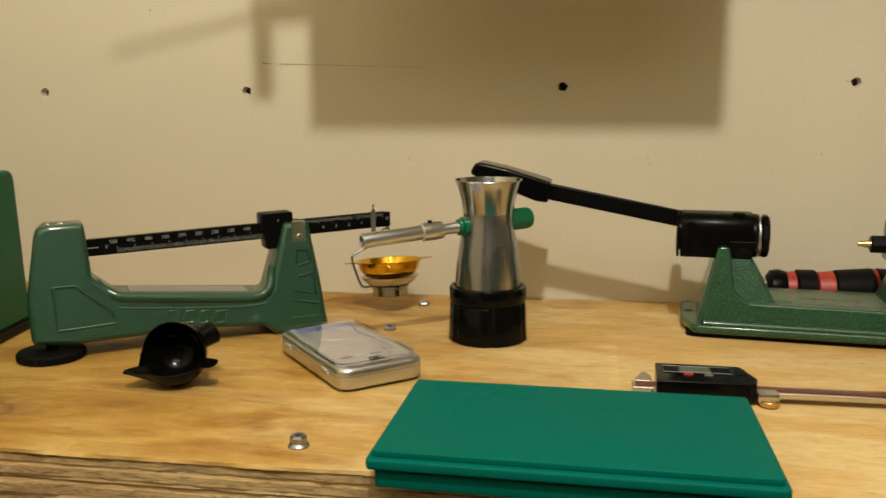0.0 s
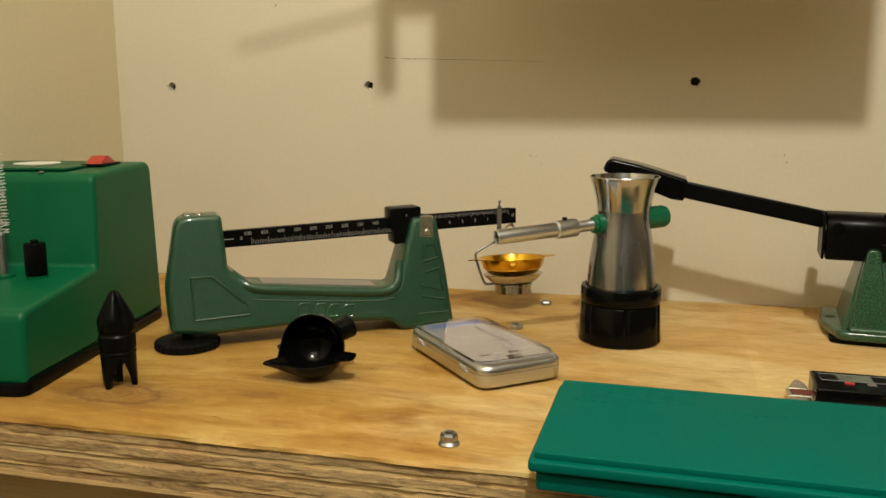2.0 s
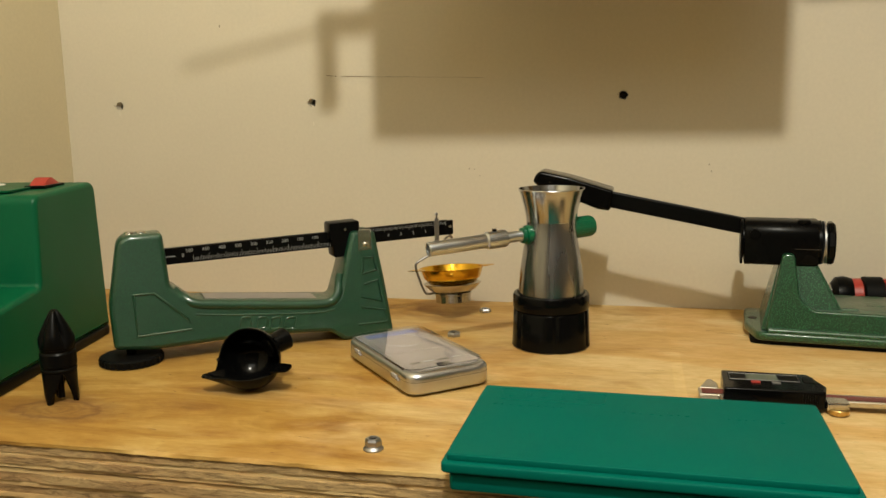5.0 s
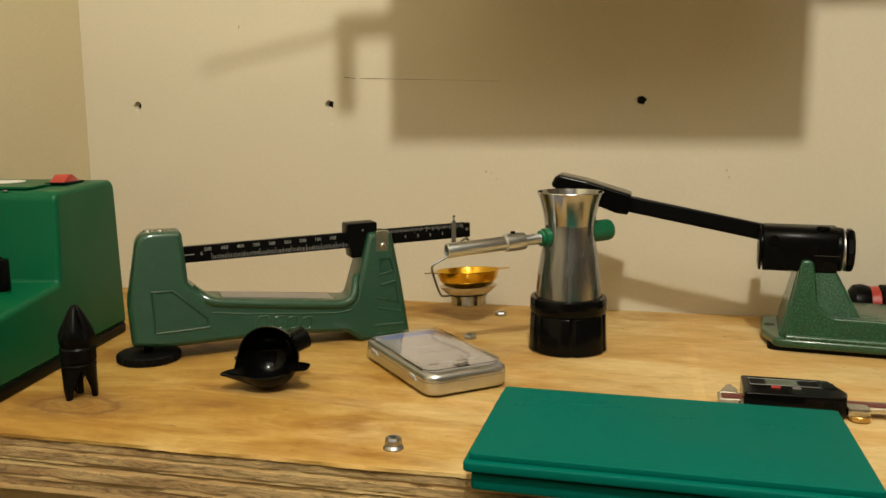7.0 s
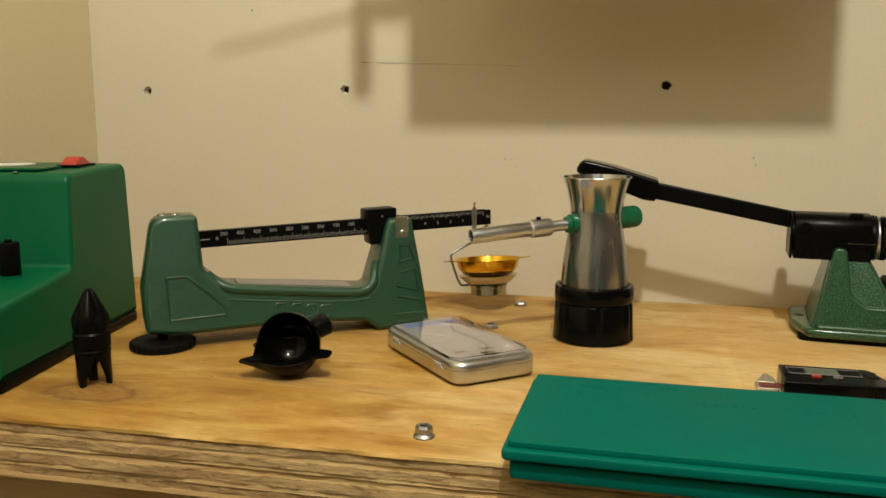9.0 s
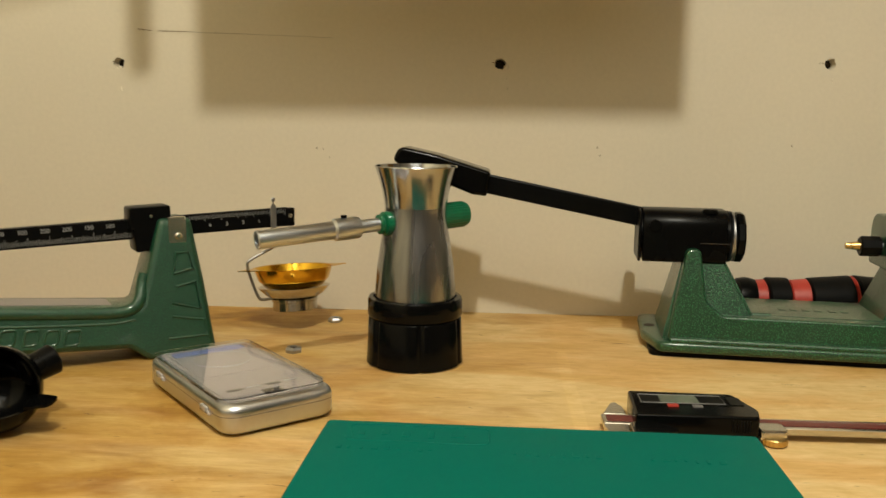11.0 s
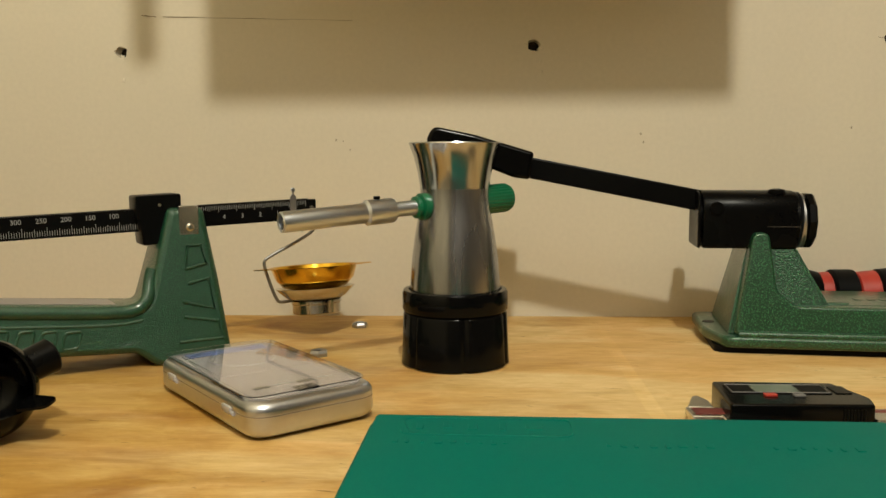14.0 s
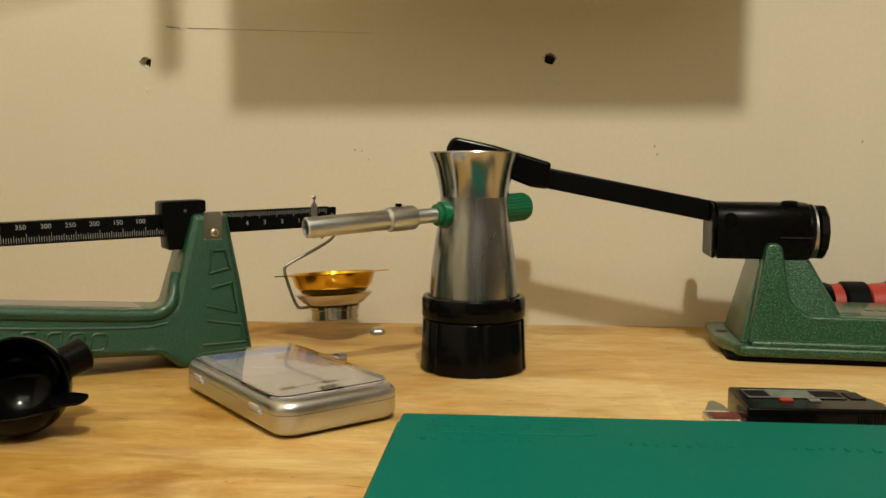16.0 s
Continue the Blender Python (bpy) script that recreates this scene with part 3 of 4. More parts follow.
# ---- beam balance ----
def balance():
    t = thing("beam_balance", "green hammertone cast beam balance scale with black beam", "scale", pose(-0.037, 0.908, 0, 0, 0, 35))
    half = lambda h: 0.027 - 0.0115 * max(0, min(1, h / 0.115))
    outline = fillet([(-0.332, 0.016, 0.006), (-0.3335, 0.05, 0.03), (-0.3225, 0.115, 0.015), (-0.285, 0.115, 0.005), (-0.2815, 0.0680, 0.008), (-0.2640, 0.0530, 0.010),
                      (-0.1300, 0.0400, 0.006), (-0.1125, 0.104, 0.005), (-0.0890, 0.104, 0.005), (-0.0815, 0.057, 0.03), (-0.0745, 0.0, 0.005), (-0.1255, 0.0, 0.006),
                      (-0.1385, 0.010, 0.008), (-0.205, 0.0145, 0.02), (-0.300, 0.0125, 0.02)])
    part("casting", slab(outline, 0, 0, 0.0045, 3, half), M_HAMMER, t)
    face = lambda h: -half(h) - 0.0001
    part("rolled_edge", wire([(x, face(h) + (0.0024 if 0.036 < h < 0.052 else 0.0065), h) for x, h in ((-0.2795, 0.0630), (-0.2720, 0.0560), (-0.2630, 0.0500), (-0.252, 0.0482), (-0.235, 0.0463), (-0.150, 0.0372), (-0.136, 0.0382), (-0.1290, 0.0450), (-0.1265, 0.056), (-0.1240, 0.064))], 0.0046, 14, 3), M_HAMMER, t)
    part("lower_edge", wire([(x, face(h) + 0.0008, h) for x, h in ((-0.262, 0.0405), (-0.235, 0.0370), (-0.150, 0.0295), (-0.134, 0.0315))], 0.0012, 8, 2), M_HAMMER, t)
    def ridge(name, pts, r=0.0011):
        part(name, wire([(x, face(h), h) for x, h in pts], r, 8, 0), M_HAMMER, t)
    ridge("raised_panel", [(-0.313, 0.063), (-0.296, 0.063), (-0.268, 0.037), (-0.266, 0.028), (-0.312, 0.0265), (-0.313, 0.063)])
    for i, (x0, w) in enumerate(((-0.222, 0.011), (-0.207, 0.010), (-0.194, 0.010), (-0.181, 0.011))):
        zz = 0.0335 - i * 0.0016
        lean = [(p.x + 0.25 * (p.y - zz), p.y) for p in rounded_rect(x0, x0 + w * 0.88, zz - 0.0105, zz, 0.0028, 4)]
        ridge("emblem_mark", lean + lean[:1], 0.0010)
    ridge("rib", [(-0.1045, 0.063), (-0.0900, 0.066), (-0.0930, 0.0785), (-0.1020, 0.0785), (-0.1045, 0.063)])
    ridge("rib", [(-0.1070, 0.041), (-0.0860, 0.035), (-0.0890, 0.056), (-0.1030, 0.053)])
    ridge("rib", [(-0.1110, 0.0145), (-0.0815, 0.0145), (-0.0845, 0.0265), (-0.1070, 0.031)])
    part("bearing_plate", slab(fillet([(-0.1065, 0.086, 0.001), (-0.0935, 0.086, 0.001), (-0.0935, 0.1055, 0.001), (-0.1065, 0.1055, 0.001)]), -0.0185, -0.0145, 0.0004), M_STEEL, t, "bright steel bearing plate")
    part("screw", moved(lathe([(0.0028, 0), (0.0028, 0.001), (0.0016, 0.002)], 16), pose(-0.0995, -0.0185, 0.091, 90)), M_STEEL, t)
    for x in (-0.312, -0.302):
        part("screw", moved(lathe([(0.0045, 0), (0.004, 0.0016), (0.002, 0.0024)], 18), pose(x, 0.0, 0.1145)), M_STEEL, t)
    part("tray_label", slab([(-0.252, 0.0519), (-0.252, 0.0527), (-0.148, 0.0420), (-0.148, 0.0412)], -0.013, 0.013), M_PLATE, t, "pale label strip in the tray")
    # levelling foot
    knurl = lambda a, h: 1 + 0.022 * math.cos(a * 30)
    foot = part("foot", moved(lathe([(0.025, 0), (0.0272, 0.0012), (0.0272, 0.0062), (0.0255, 0.0075), (0.008, 0.0085)], 120, True, knurl), pose(-0.318, -0.009, 0)), M_BLACK_RUBBER, t, "black knurled levelling foot")
    part("stem", rod((-0.318, -0.009, 0.008), (-0.318, -0.009, 0.02), 0.0042, 16), M_BLACK, t)
    # beam, tilted slightly upwards to the right
    tilt = math.atan2(0.1065 - 0.099, 0.279)
    bx = Matrix.Translation((-0.281, 0, 0.0915)) @ Matrix.Rotation(-tilt, 4, "Y")
    beam = part("beam", box(-0.012, 0.281, -0.0022, 0.0022, -0.0073, 0.0073, 0.0004, 1), M_BLACK, t, "black graduated beam with white figures", bx)
    facing = Matrix.Rotation(radians(90), 4, "X")
    def mark(x, h0, h1, w=0.0004):
        return box(x - w / 2, x + w / 2, -0.00235, -0.0021, h0, h1)
    ticks = bmesh.new()
    step = 0.01462 / 10
    for i in range(0, 101):
        merge(ticks, mark(0.0225 + i * step, -0.0058, -0.0058 + (0.0056 if i % 10 == 0 else 0.0044 if i % 5 == 0 else 0.0034), 0.0003))
    part("division_scale", ticks, M_WHITE, beam, "fine white division lines")
    ticks = bmesh.new()
    for i in range(0, 61):
        merge(ticks, mark(0.1935 + i * 0.0011 * 1.2, 0.0068 - (0.0048 if i % 10 == 0 else 0.0038 if i % 5 == 0 else 0.003), 0.0066, 0.00028))
    part("division_scale", ticks, M_WHITE, beam, "fine white division lines")
    for i in range(10):
        lettering(str(500 - 50 * i), 0.0044, M_WHITE, beam, Matrix.Translation((0.0194 + i * 0.01462, -0.0023, 0.0038)) @ facing)
    lettering("0", 0.0044, M_WHITE, beam, Matrix.Translation((0.0135, -0.0023, 0.0)) @ facing)
    part("zero_line", box(-0.002, 0.007, -0.00235, -0.0021, -0.0004, 0.0004), M_WHITE, beam)
    for i in range(5):
        lettering(str(4 - i), 0.0044, M_WHITE, beam, Matrix.Translation((0.2105 + i * 0.0133, -0.0023, -0.0015)) @ facing)
    teeth = bmesh.new()
    for i in range(215):
        merge(teeth, box(-0.004 + i * 0.0013, -0.0033 + i * 0.0013, -0.0018, 0.0018, 0.0070, 0.0080))
    part("toothed_edge", teeth, M_BLACK, beam)
    part("hanger_hole", moved(lathe([(0.0018, 0), (0.0018, 0.0002)], 14), Matrix.Translation((0.2775, -0.0022, 0.001)) @ pose(0, 0, 0, 90)), M_STEEL, beam)
    # large poise that straddles the beam
    poise = part("poise", slab(fillet([(-0.1322, 0.097, 0.001), (-0.1322, 0.1125, 0.002), (-0.1025, 0.1135, 0.002), (-0.1025, 0.098, 0.001), (-0.104, 0.081, 0.002), (-0.1285, 0.079, 0.002), (-0.1300, 0.0965, 0.001)]), -0.0105, 0.0105, 0.0008), M_BLACK, t, "black sliding weight on the beam")
    part("set_screw", moved(lathe([(0.0012, 0), (0.0012, 0.0004)], 12), pose(-0.117, -0.0105, 0.106, 90)), M_STEEL, poise)
    # pointer and small rider near the free end
    rider = slab(fillet([(-0.0212, 0.083, 0.0004), (-0.0164, 0.083, 0.0004), (-0.0164, 0.1085, 0.0012), (-0.0182, 0.1105, 0.001), (-0.0182, 0.1125, 0.0005), (-0.0194, 0.1125, 0.0005), (-0.0194, 0.1105, 0.001), (-0.0212, 0.1085, 0.0012)]), -0.0036, -0.0030, 0.0001)
    merge(rider, moved(lathe([(0.0012, 0), (0.0017, 0.0003), (0.0017, 0.0007), (0.0012, 0.001)], 16), pose(-0.0188, -0.0028, 0.1137, 90)))
    part("rider", rider, M_ZINC, t, "thin steel rider plate with a round head")
    return t


balance()


def balance_pan():
    t = thing("balance_pan", "gold anodised powder pan in a bright hanging cup", "scale pan", Matrix.Translation((-0.0402, 0.925, 0.0535)) @ pose(0, 0, 0, -5.0, -0.8, 30) @ Matrix.Scale(1.022, 4) @ Matrix.Translation((0, 0, -0.056)))
    c = -0.002
    prof = [(0.0165, 0.0385), (0.024, 0.0405), (0.0295, 0.0465), (0.0325, 0.0555), (0.0335, 0.0562), (0.0322, 0.0558), (0.0288, 0.0472), (0.0235, 0.0415), (0.0001, 0.0398)]
    part("bowl", moved(lathe([(0.0001, 0.0385)] + prof, 64, False), pose(c, 0, 0)), M_GOLD, t, "gold powder bowl with two pointed lips")
    for s in (-1, 1):
        pts = [(c + s * 0.031, -0.011), (c + s * 0.0465, -0.001), (c + s * 0.0465, 0.001), (c + s * 0.031, 0.011)]
        part("lip", plan_slab(pts if s > 0 else pts[::-1], 0.0553 + s * -0.0002, 0.0560 + s * -0.0002), M_GOLD, t)
    cup = [(0.0001, 0.0305), (0.019, 0.0308), (0.0235, 0.0335), (0.0285, 0.0382), (0.0300, 0.0400), (0.0285, 0.0402), (0.0235, 0.0362), (0.0001, 0.0352)]
    part("cup", moved(lathe(cup, 56, False), pose(c, 0, 0)), M_STEEL, t, "bright steel dish under the bowl")
    part("base_ring", moved(lathe([(0.0165, 0.0200), (0.0182, 0.0208), (0.0182, 0.0275), (0.0192, 0.0282), (0.0192, 0.0302), (0.0175, 0.0306)], 48), pose(c, 0, 0)), M_STEEL, t)
    part("hanger", wire([(-0.0105, -0.001, 0.0832), (-0.0065, 0.0, 0.0872), (-0.0025, 0, 0.0890), (0.0010, 0, 0.0868), (-0.002, 0, 0.0815), (-0.018, 0, 0.0735), (-0.0385, 0, 0.0645), (-0.041, 0, 0.0605), (-0.0375, 0, 0.047), (-0.0325, 0, 0.0318), (-0.0285, 0, 0.0305), (-0.019, 0, 0.0312)], 0.0012, 10, 3), M_WIRE, t, "bent wire hanger")
    part("link", wire([(-0.003, -0.0150, 0.1055), (-0.003, -0.0120, 0.094), (-0.003, -0.002, 0.0878), (-0.003, 0.0, 0.0915), (-0.003, -0.012, 0.1055)], 0.0007, 8, 3), M_WIRE, t)
    return t


balance_pan()


# ---- powder trickler ----
def trickler():
    t = thing("powder_trickler", "waisted polished aluminium powder trickler on a black base", "powder trickler", pose(0.071, 0.8345, 0))
    lower = [(0.0300, 0.046), (0.0298, 0.056), (0.0284, 0.072), (0.0262, 0.087), (0.0238, 0.101), (0.0226, 0.112), (0.0228, 0.1165)]
    upper = [(0.0228, 0.1165), (0.0233, 0.1205), (0.0246, 0.128), (0.0272, 0.1378), (0.0298, 0.1450), (0.0303, 0.1458), (0.0300, 0.1465), (0.0292, 0.1464),
             (0.0266, 0.1380), (0.0238, 0.128), (0.0215, 0.118), (0.0205, 0.10), (0.0001, 0.092)]
    part("body", lathe(lower, 96, False), M_BRUSHED, t, "brushed aluminium lower body", sharp=50)
    part("hopper", lathe(upper, 96, False), M_POLISHED, t, "polished flared hopper rim", sharp=50)
    part("collar", lathe([(0.0290, 0.0355), (0.0345, 0.0360), (0.0352, 0.0372), (0.0352, 0.0478), (0.0342, 0.0498), (0.0312, 0.0500), (0.0306, 0.0485)], 96), M_BLACK_GLOSS, t, "glossy black collar")
    def lobes(a, h):
        k = (a * 6 / (2 * math.pi) + 0.30) % 1.0
        d = min(k, 1 - k) * 2 * math.pi / 6
        return 1 - 0.055 * math.exp(-(d / 0.055) ** 2)
    base = lathe([(0.034, 0.0), (0.0362, 0.0012), (0.0358, 0.006), (0.0346, 0.034), (0.0340, 0.0350), (0.030, 0.0352)], 240, True, lobes)
    part("base", base, M_BLACK_GLOSS, t, "black weighted base with vertical grooves", sharp=60)
    # delivery tube through the waist
    a, b = Vector((-0.0295, 0.773, 0.0990)), Vector((0.1075, 0.8645, 0.1095))
    o = Vector((0.071, 0.840, 0))
    at = lambda k: a + (b - a) * k - o
    m = along(at(0), at(1))
    L = (b - a).length
    tube = [(0.0040, 0.03), (0.0044, 0.0006), (0.0056, 0.0), (0.0064, 0.0008), (0.0064, 0.0580), (0.0060, 0.059)]
    part("tube", moved(lathe(tube, 40, False), m), M_ALU, t, "hollow aluminium delivery tube")
    part("sleeve", moved(lathe([(0.0064, 0.0550), (0.0080, 0.0565), (0.0080, 0.0735), (0.0074, 0.0750), (0.005, 0.0752)], 40), m), M_ALU, t)
    part("inner_tube", moved(lathe([(0.0049, 0.073), (0.0049, 0.130)], 28), m), M_ALU, t)
    part("grub_screw", rod(at(0.385) + Vector((0, 0, 0.007)), at(0.385) + Vector((0, 0, 0.0098)), 0.0021, 14), M_BLACK, t)
    part("bushing", moved(lathe([(0.0050, L - 0.0745), (0.0072, L - 0.0740), (0.0072, L - 0.0722), (0.0064, L - 0.0717), (0.0064, L - 0.0710), (0.0088, L - 0.0702), (0.0088, L - 0.066), (0.007, L - 0.060)], 40), m), M_GREEN_KNOB, t, "green plastic bushing")
    ribs = lambda an, h: 1 + (0.03 * math.cos(an * 26) if L - 0.022 < h < L - 0.0015 else 0)
    part("knob", moved(lathe([(0.0078, L - 0.034), (0.0088, L - 0.0335), (0.0088, L - 0.0235), (0.0096, L - 0.0225), (0.0096, L - 0.0215), (0.0096, L - 0.004), (0.0085, L - 0.001), (0.006, L)], 156, True, ribs), m), M_GREEN_KNOB, t, "green knurled turning knob")
    return t


trickler()


# ---- pocket scale ----
def pocket_scale():
    W, D = 0.0735, 0.1325
    t = thing("pocket_scale", "silver pocket scale with a clear plastic cover closed", "pocket scale", pose(0.0, 0.0, 0, 0, 0, 40))
    t.matrix_world = Matrix.Translation((-0.0203, 0.6620, 0)) @ pose(0, 0, 0, 0, 0, 40)
    part("body", plan_slab(rounded_rect(0.0, W, 0, D, 0.014, 10), 0.0012, 0.0192, 0.0050, 6), M_SILVER, t, "satin silver shell")
    for x, y in ((0.014, 0.014), (W - 0.014, 0.014), (0.014, D - 0.014), (W - 0.014, D - 0.014)):
        part("foot", moved(lathe([(0.004, 0), (0.004, 0.0016)], 14), pose(x, y, 0)), M_BLACK_RUBBER, t)
    part("seam", plan_slab(rounded_rect(-0.0001, W + 0.0001, -0.0001, D + 0.0001, 0.014, 10), 0.0122, 0.0126), M_GREY, t, "thin seam line")
    part("face_plate", plan_slab(rounded_rect(0.0065, W - 0.0065, 0.0075, D - 0.007, 0.007, 5), 0.0185, 0.0195, 0.0002), M_PLATE, t, "grey face plate")
    part("weighing_plate", plan_slab(rounded_rect(0.010, W - 0.010, 0.058, D - 0.012, 0.004, 4), 0.0194, 0.0198, 0.0001), M_PLATE, t)
    part("pan_ring", wire([(W / 2 + 0.019 * math.cos(a), 0.092 + 0.019 * math.sin(a), 0.0199) for a in [2 * math.pi * k / 40 for k in range(41)]], 0.0002, 6, 0), M_SILVER, t, "thin round line")
    part("display", plan_slab(rounded_rect(0.012, W - 0.012, 0.110, 0.120, 0.001, 3), 0.0196, 0.0200), M_BLUE, t, "bluish display strip")
    for i in range(4):
        part("button", plan_slab(rounded_rect(0.013 + i * 0.0125, 0.022 + i * 0.0125, 0.024 + 0.002 * (i % 2), 0.0275, 0.001, 4), 0.0194, 0.0198, 0.0001), M_SILVER if i % 2 else M_BLACK, t)
    part("latch", box(W / 2 - 0.006, W / 2 + 0.006, 0.0100, 0.0175, 0.0190, 0.0201, 0.0004), M_BLACK, t)
    clear = part("cover", plan_slab(rounded_rect(0.0022, W - 0.0022, 0.0075, D - 0.0022, 0.011, 8), 0.0206, 0.0211), M_CLEAR, t, "clear plastic cover")
    edge = bmesh.new()
    merge(edge, plan_slab(rounded_rect(0.0024, 0.0034, 0.0160, D - 0.012, 0.0003, 2), 0.0182, 0.0205))
    merge(edge, plan_slab(rounded_rect(W - 0.0034, W - 0.0024, 0.0160, D - 0.012, 0.0003, 2), 0.0182, 0.0205))
    part("cover_side", edge, M_CLEAR, t)
    for y in (0.022, 0.100):
        part("hinge_clip", box(-0.0013, 0.0030, y + 0.001, y + 0.0115, 0.0098, 0.0140, 0.0010), M_CLIP, t, "pale moulded hinge clip")
        part("hinge_pin", rod((-0.0004, y + 0.0015, 0.0112), (-0.0004, y - 0.0025, 0.0112), 0.0011, 10), M_CLIP, t)
    clear.visible_shadow = False
    return t


pocket_scale()


# ---- green die box ----
def die_box():
    t = thing("die_box", "flat teal green plastic box with a stepped lid", "plastic box", pose(0.0368, 0.5150, 0, 0, 0, -1.3))
    W, D = 0.2262, 0.131
    part("tray", plan_slab(rounded_rect(0.0035, W - 0.0035, 0.0035, D - 0.0035, 0.004), 0.0, 0.0098, 0.0012), M_GREEN_LID, t)
    # black filler, standing in for the shade between lid and tray
    part("gap", plan_slab(rounded_rect(0.006, W - 0.006, 0.006, D - 0.006, 0.004), 0.0096, 0.0122), M_BLACK_RUBBER, t, "black filler for the shade in the seam under the lid")
    lid = part("lid", plan_slab(rounded_rect(-0.0005, W + 0.0005, -0.0005, D + 0.0005, 0.004), 0.0120, 0.0182, 0.0014, 3), M_GREEN_LID, t, "teal green lid with raised top panel")
    part("lid_panel", plan_slab(rounded_rect(0.0022, W - 0.0022, 0.0040, D - 0.0015, 0.003), 0.0175, 0.0222, 0.0010, 3), M_GREEN_LID, lid)
    rnd = random.Random(4)
    top = 0.0222
    part("emblem_outline", wire([(x, y, top) for x, y in rounded_rect(0.016, 0.088, 0.102, 0.124, 0.005, 4)] + [(0.016 + 0.005, 0.102, top)], 0.0004, 6, 0), M_GREEN_LID, lid)
    for x0, n, y0, h in ((0.022, 5, 0.107, 0.012), (0.014, 9, 0.090, 0.006), (0.100, 8, 0.090, 0.006), (0.165, 7, 0.090, 0.006)):
        x = x0
        for i in range(n):
            w = (0.010 if h > 0.01 else 0.0045) * rnd.uniform(0.8, 1.1)
            part("emblem_mark", plan_slab(rounded_rect(x, x + w * rnd.uniform(0.3, 0.8), y0 + h * rnd.uniform(0, 0.3), y0 + h * rnd.uniform(0.6, 1), 0.0006, 3), top - 0.0005, top + 0.0004, 0.0002, 1), M_GREEN_LID, lid)
            x += w * 1.3
    return t


die_box()


# ---- caliper ----
def caliper():
    t = thing("digital_caliper", "black and steel digital caliper lying on the bench", "caliper", pose(-0.0040, 0.0055, 0))
    part("beam", box(0.1975, 0.452, 0.6835, 0.6995, 0.0045, 0.0085, 0.0004, 1), M_STEEL, t, "steel beam")
    part("scale_strip", box(0.2000, 0.450, 0.6875, 0.6965, 0.0085, 0.0089), M_DARK_RED, t, "dark red graduated strip")
    marks = bmesh.new()
    for i in range(150):
        x = 0.300 + i * 0.001
        merge(marks, box(x, x + 0.00025, 0.6938, 0.6938 + (0.0026 if i % 10 == 0 else 0.0017), 0.0088, 0.00897))
    part("division_scale", marks, M_WHITE, t)
    part("fixed_jaw", plan_slab(fillet([(0.1970, 0.6835, 0.001), (0.2015, 0.650, 0.001), (0.2075, 0.640, 0.001), (0.2115, 0.6835, 0.001)]), 0.0030, 0.0085, 0.0005, 1), M_STEEL, t)
    part("inside_jaw", plan_slab(fillet([(0.1985, 0.6995, 0.001), (0.2125, 0.6995, 0.001), (0.2125, 0.712, 0.001), (0.2090, 0.7215, 0.0005), (0.2055, 0.7195, 0.001)]), 0.0035, 0.0085, 0.0005, 1), M_STEEL, t)
    part("sliding_jaw", plan_slab(fillet([(0.2120, 0.6865, 0.001), (0.2120, 0.640, 0.001), (0.2180, 0.650, 0.001), (0.2380, 0.676, 0.002), (0.2380, 0.6865, 0.001)]), 0.0030, 0.0088, 0.0005, 1), M_STEEL, t)
    part("housing", plan_slab(fillet([(0.2140, 0.6770, 0.002), (0.2830, 0.6770, 0.003), (0.2860, 0.690, 0.004), (0.2780, 0.7180, 0.004), (0.2160, 0.7200, 0.002)]), 0.0032, 0.0168, 0.0014, 3), M_BLACK_GLOSS, t, "black plastic housing with display")
    part("bezel", plan_slab(rounded_rect(0.2195, 0.2700, 0.6955, 0.7120, 0.001), 0.0168, 0.0172), M_BLACK_RUBBER, t, "dark display bezel")
    part("display", plan_slab(rounded_rect(0.2320, 0.2545, 0.6975, 0.7105, 0.0006), 0.0171, 0.0174), M_LCD, t, "grey liquid crystal display")
    part("button", plan_slab(rounded_rect(0.2345, 0.2410, 0.6900, 0.6940, 0.001), 0.0168, 0.0179, 0.0003), M_RED, t, "small red button")
    part("button", plan_slab(rounded_rect(0.2490, 0.2550, 0.6900, 0.6940, 0.001), 0.0168, 0.0177, 0.0003), M_GREY, t)
    part("battery_door", plan_slab(rounded_rect(0.2720, 0.2800, 0.6960, 0.7100, 0.001), 0.0168, 0.0173, 0.0002), M_BLACK, t)
    part("lock_screw", moved(lathe([(0.003, 0), (0.003, 0.004)], 20), pose(0.243, 0.7195, 0.0115, -90)), M_GREY, t)
    for i in range(7):
        part("grip_rib", box(0.268 + i * 0.0016, 0.2688 + i * 0.0016, 0.6764, 0.6772, 0.008, 0.0145), M_BLACK, t)
    part("window_frame", wire([(x, y, 0.0173) for x, y in ((0.2205, 0.6965), (0.2205, 0.7112), (0.2690, 0.7112), (0.2690, 0.6965), (0.2205, 0.6965))], 0.0003, 6, 0), M_GREY, t)
    part("thumb_bracket", plan_slab(rounded_rect(0.284, 0.2995, 0.677, 0.6905, 0.003), 0.0030, 0.0092, 0.0008), M_STEEL, t)
    part("thumb_wheel", moved(lathe([(0.0066, 0.0), (0.0072, 0.0006), (0.0072, 0.0034), (0.0066, 0.004)], 60, True, lambda a, h: 1 + 0.02 * math.cos(a * 20)), pose(0.2925, 0.6795, 0.0008)), M_BRASS, t, "brass coloured thumb wheel")
    return t


caliper()


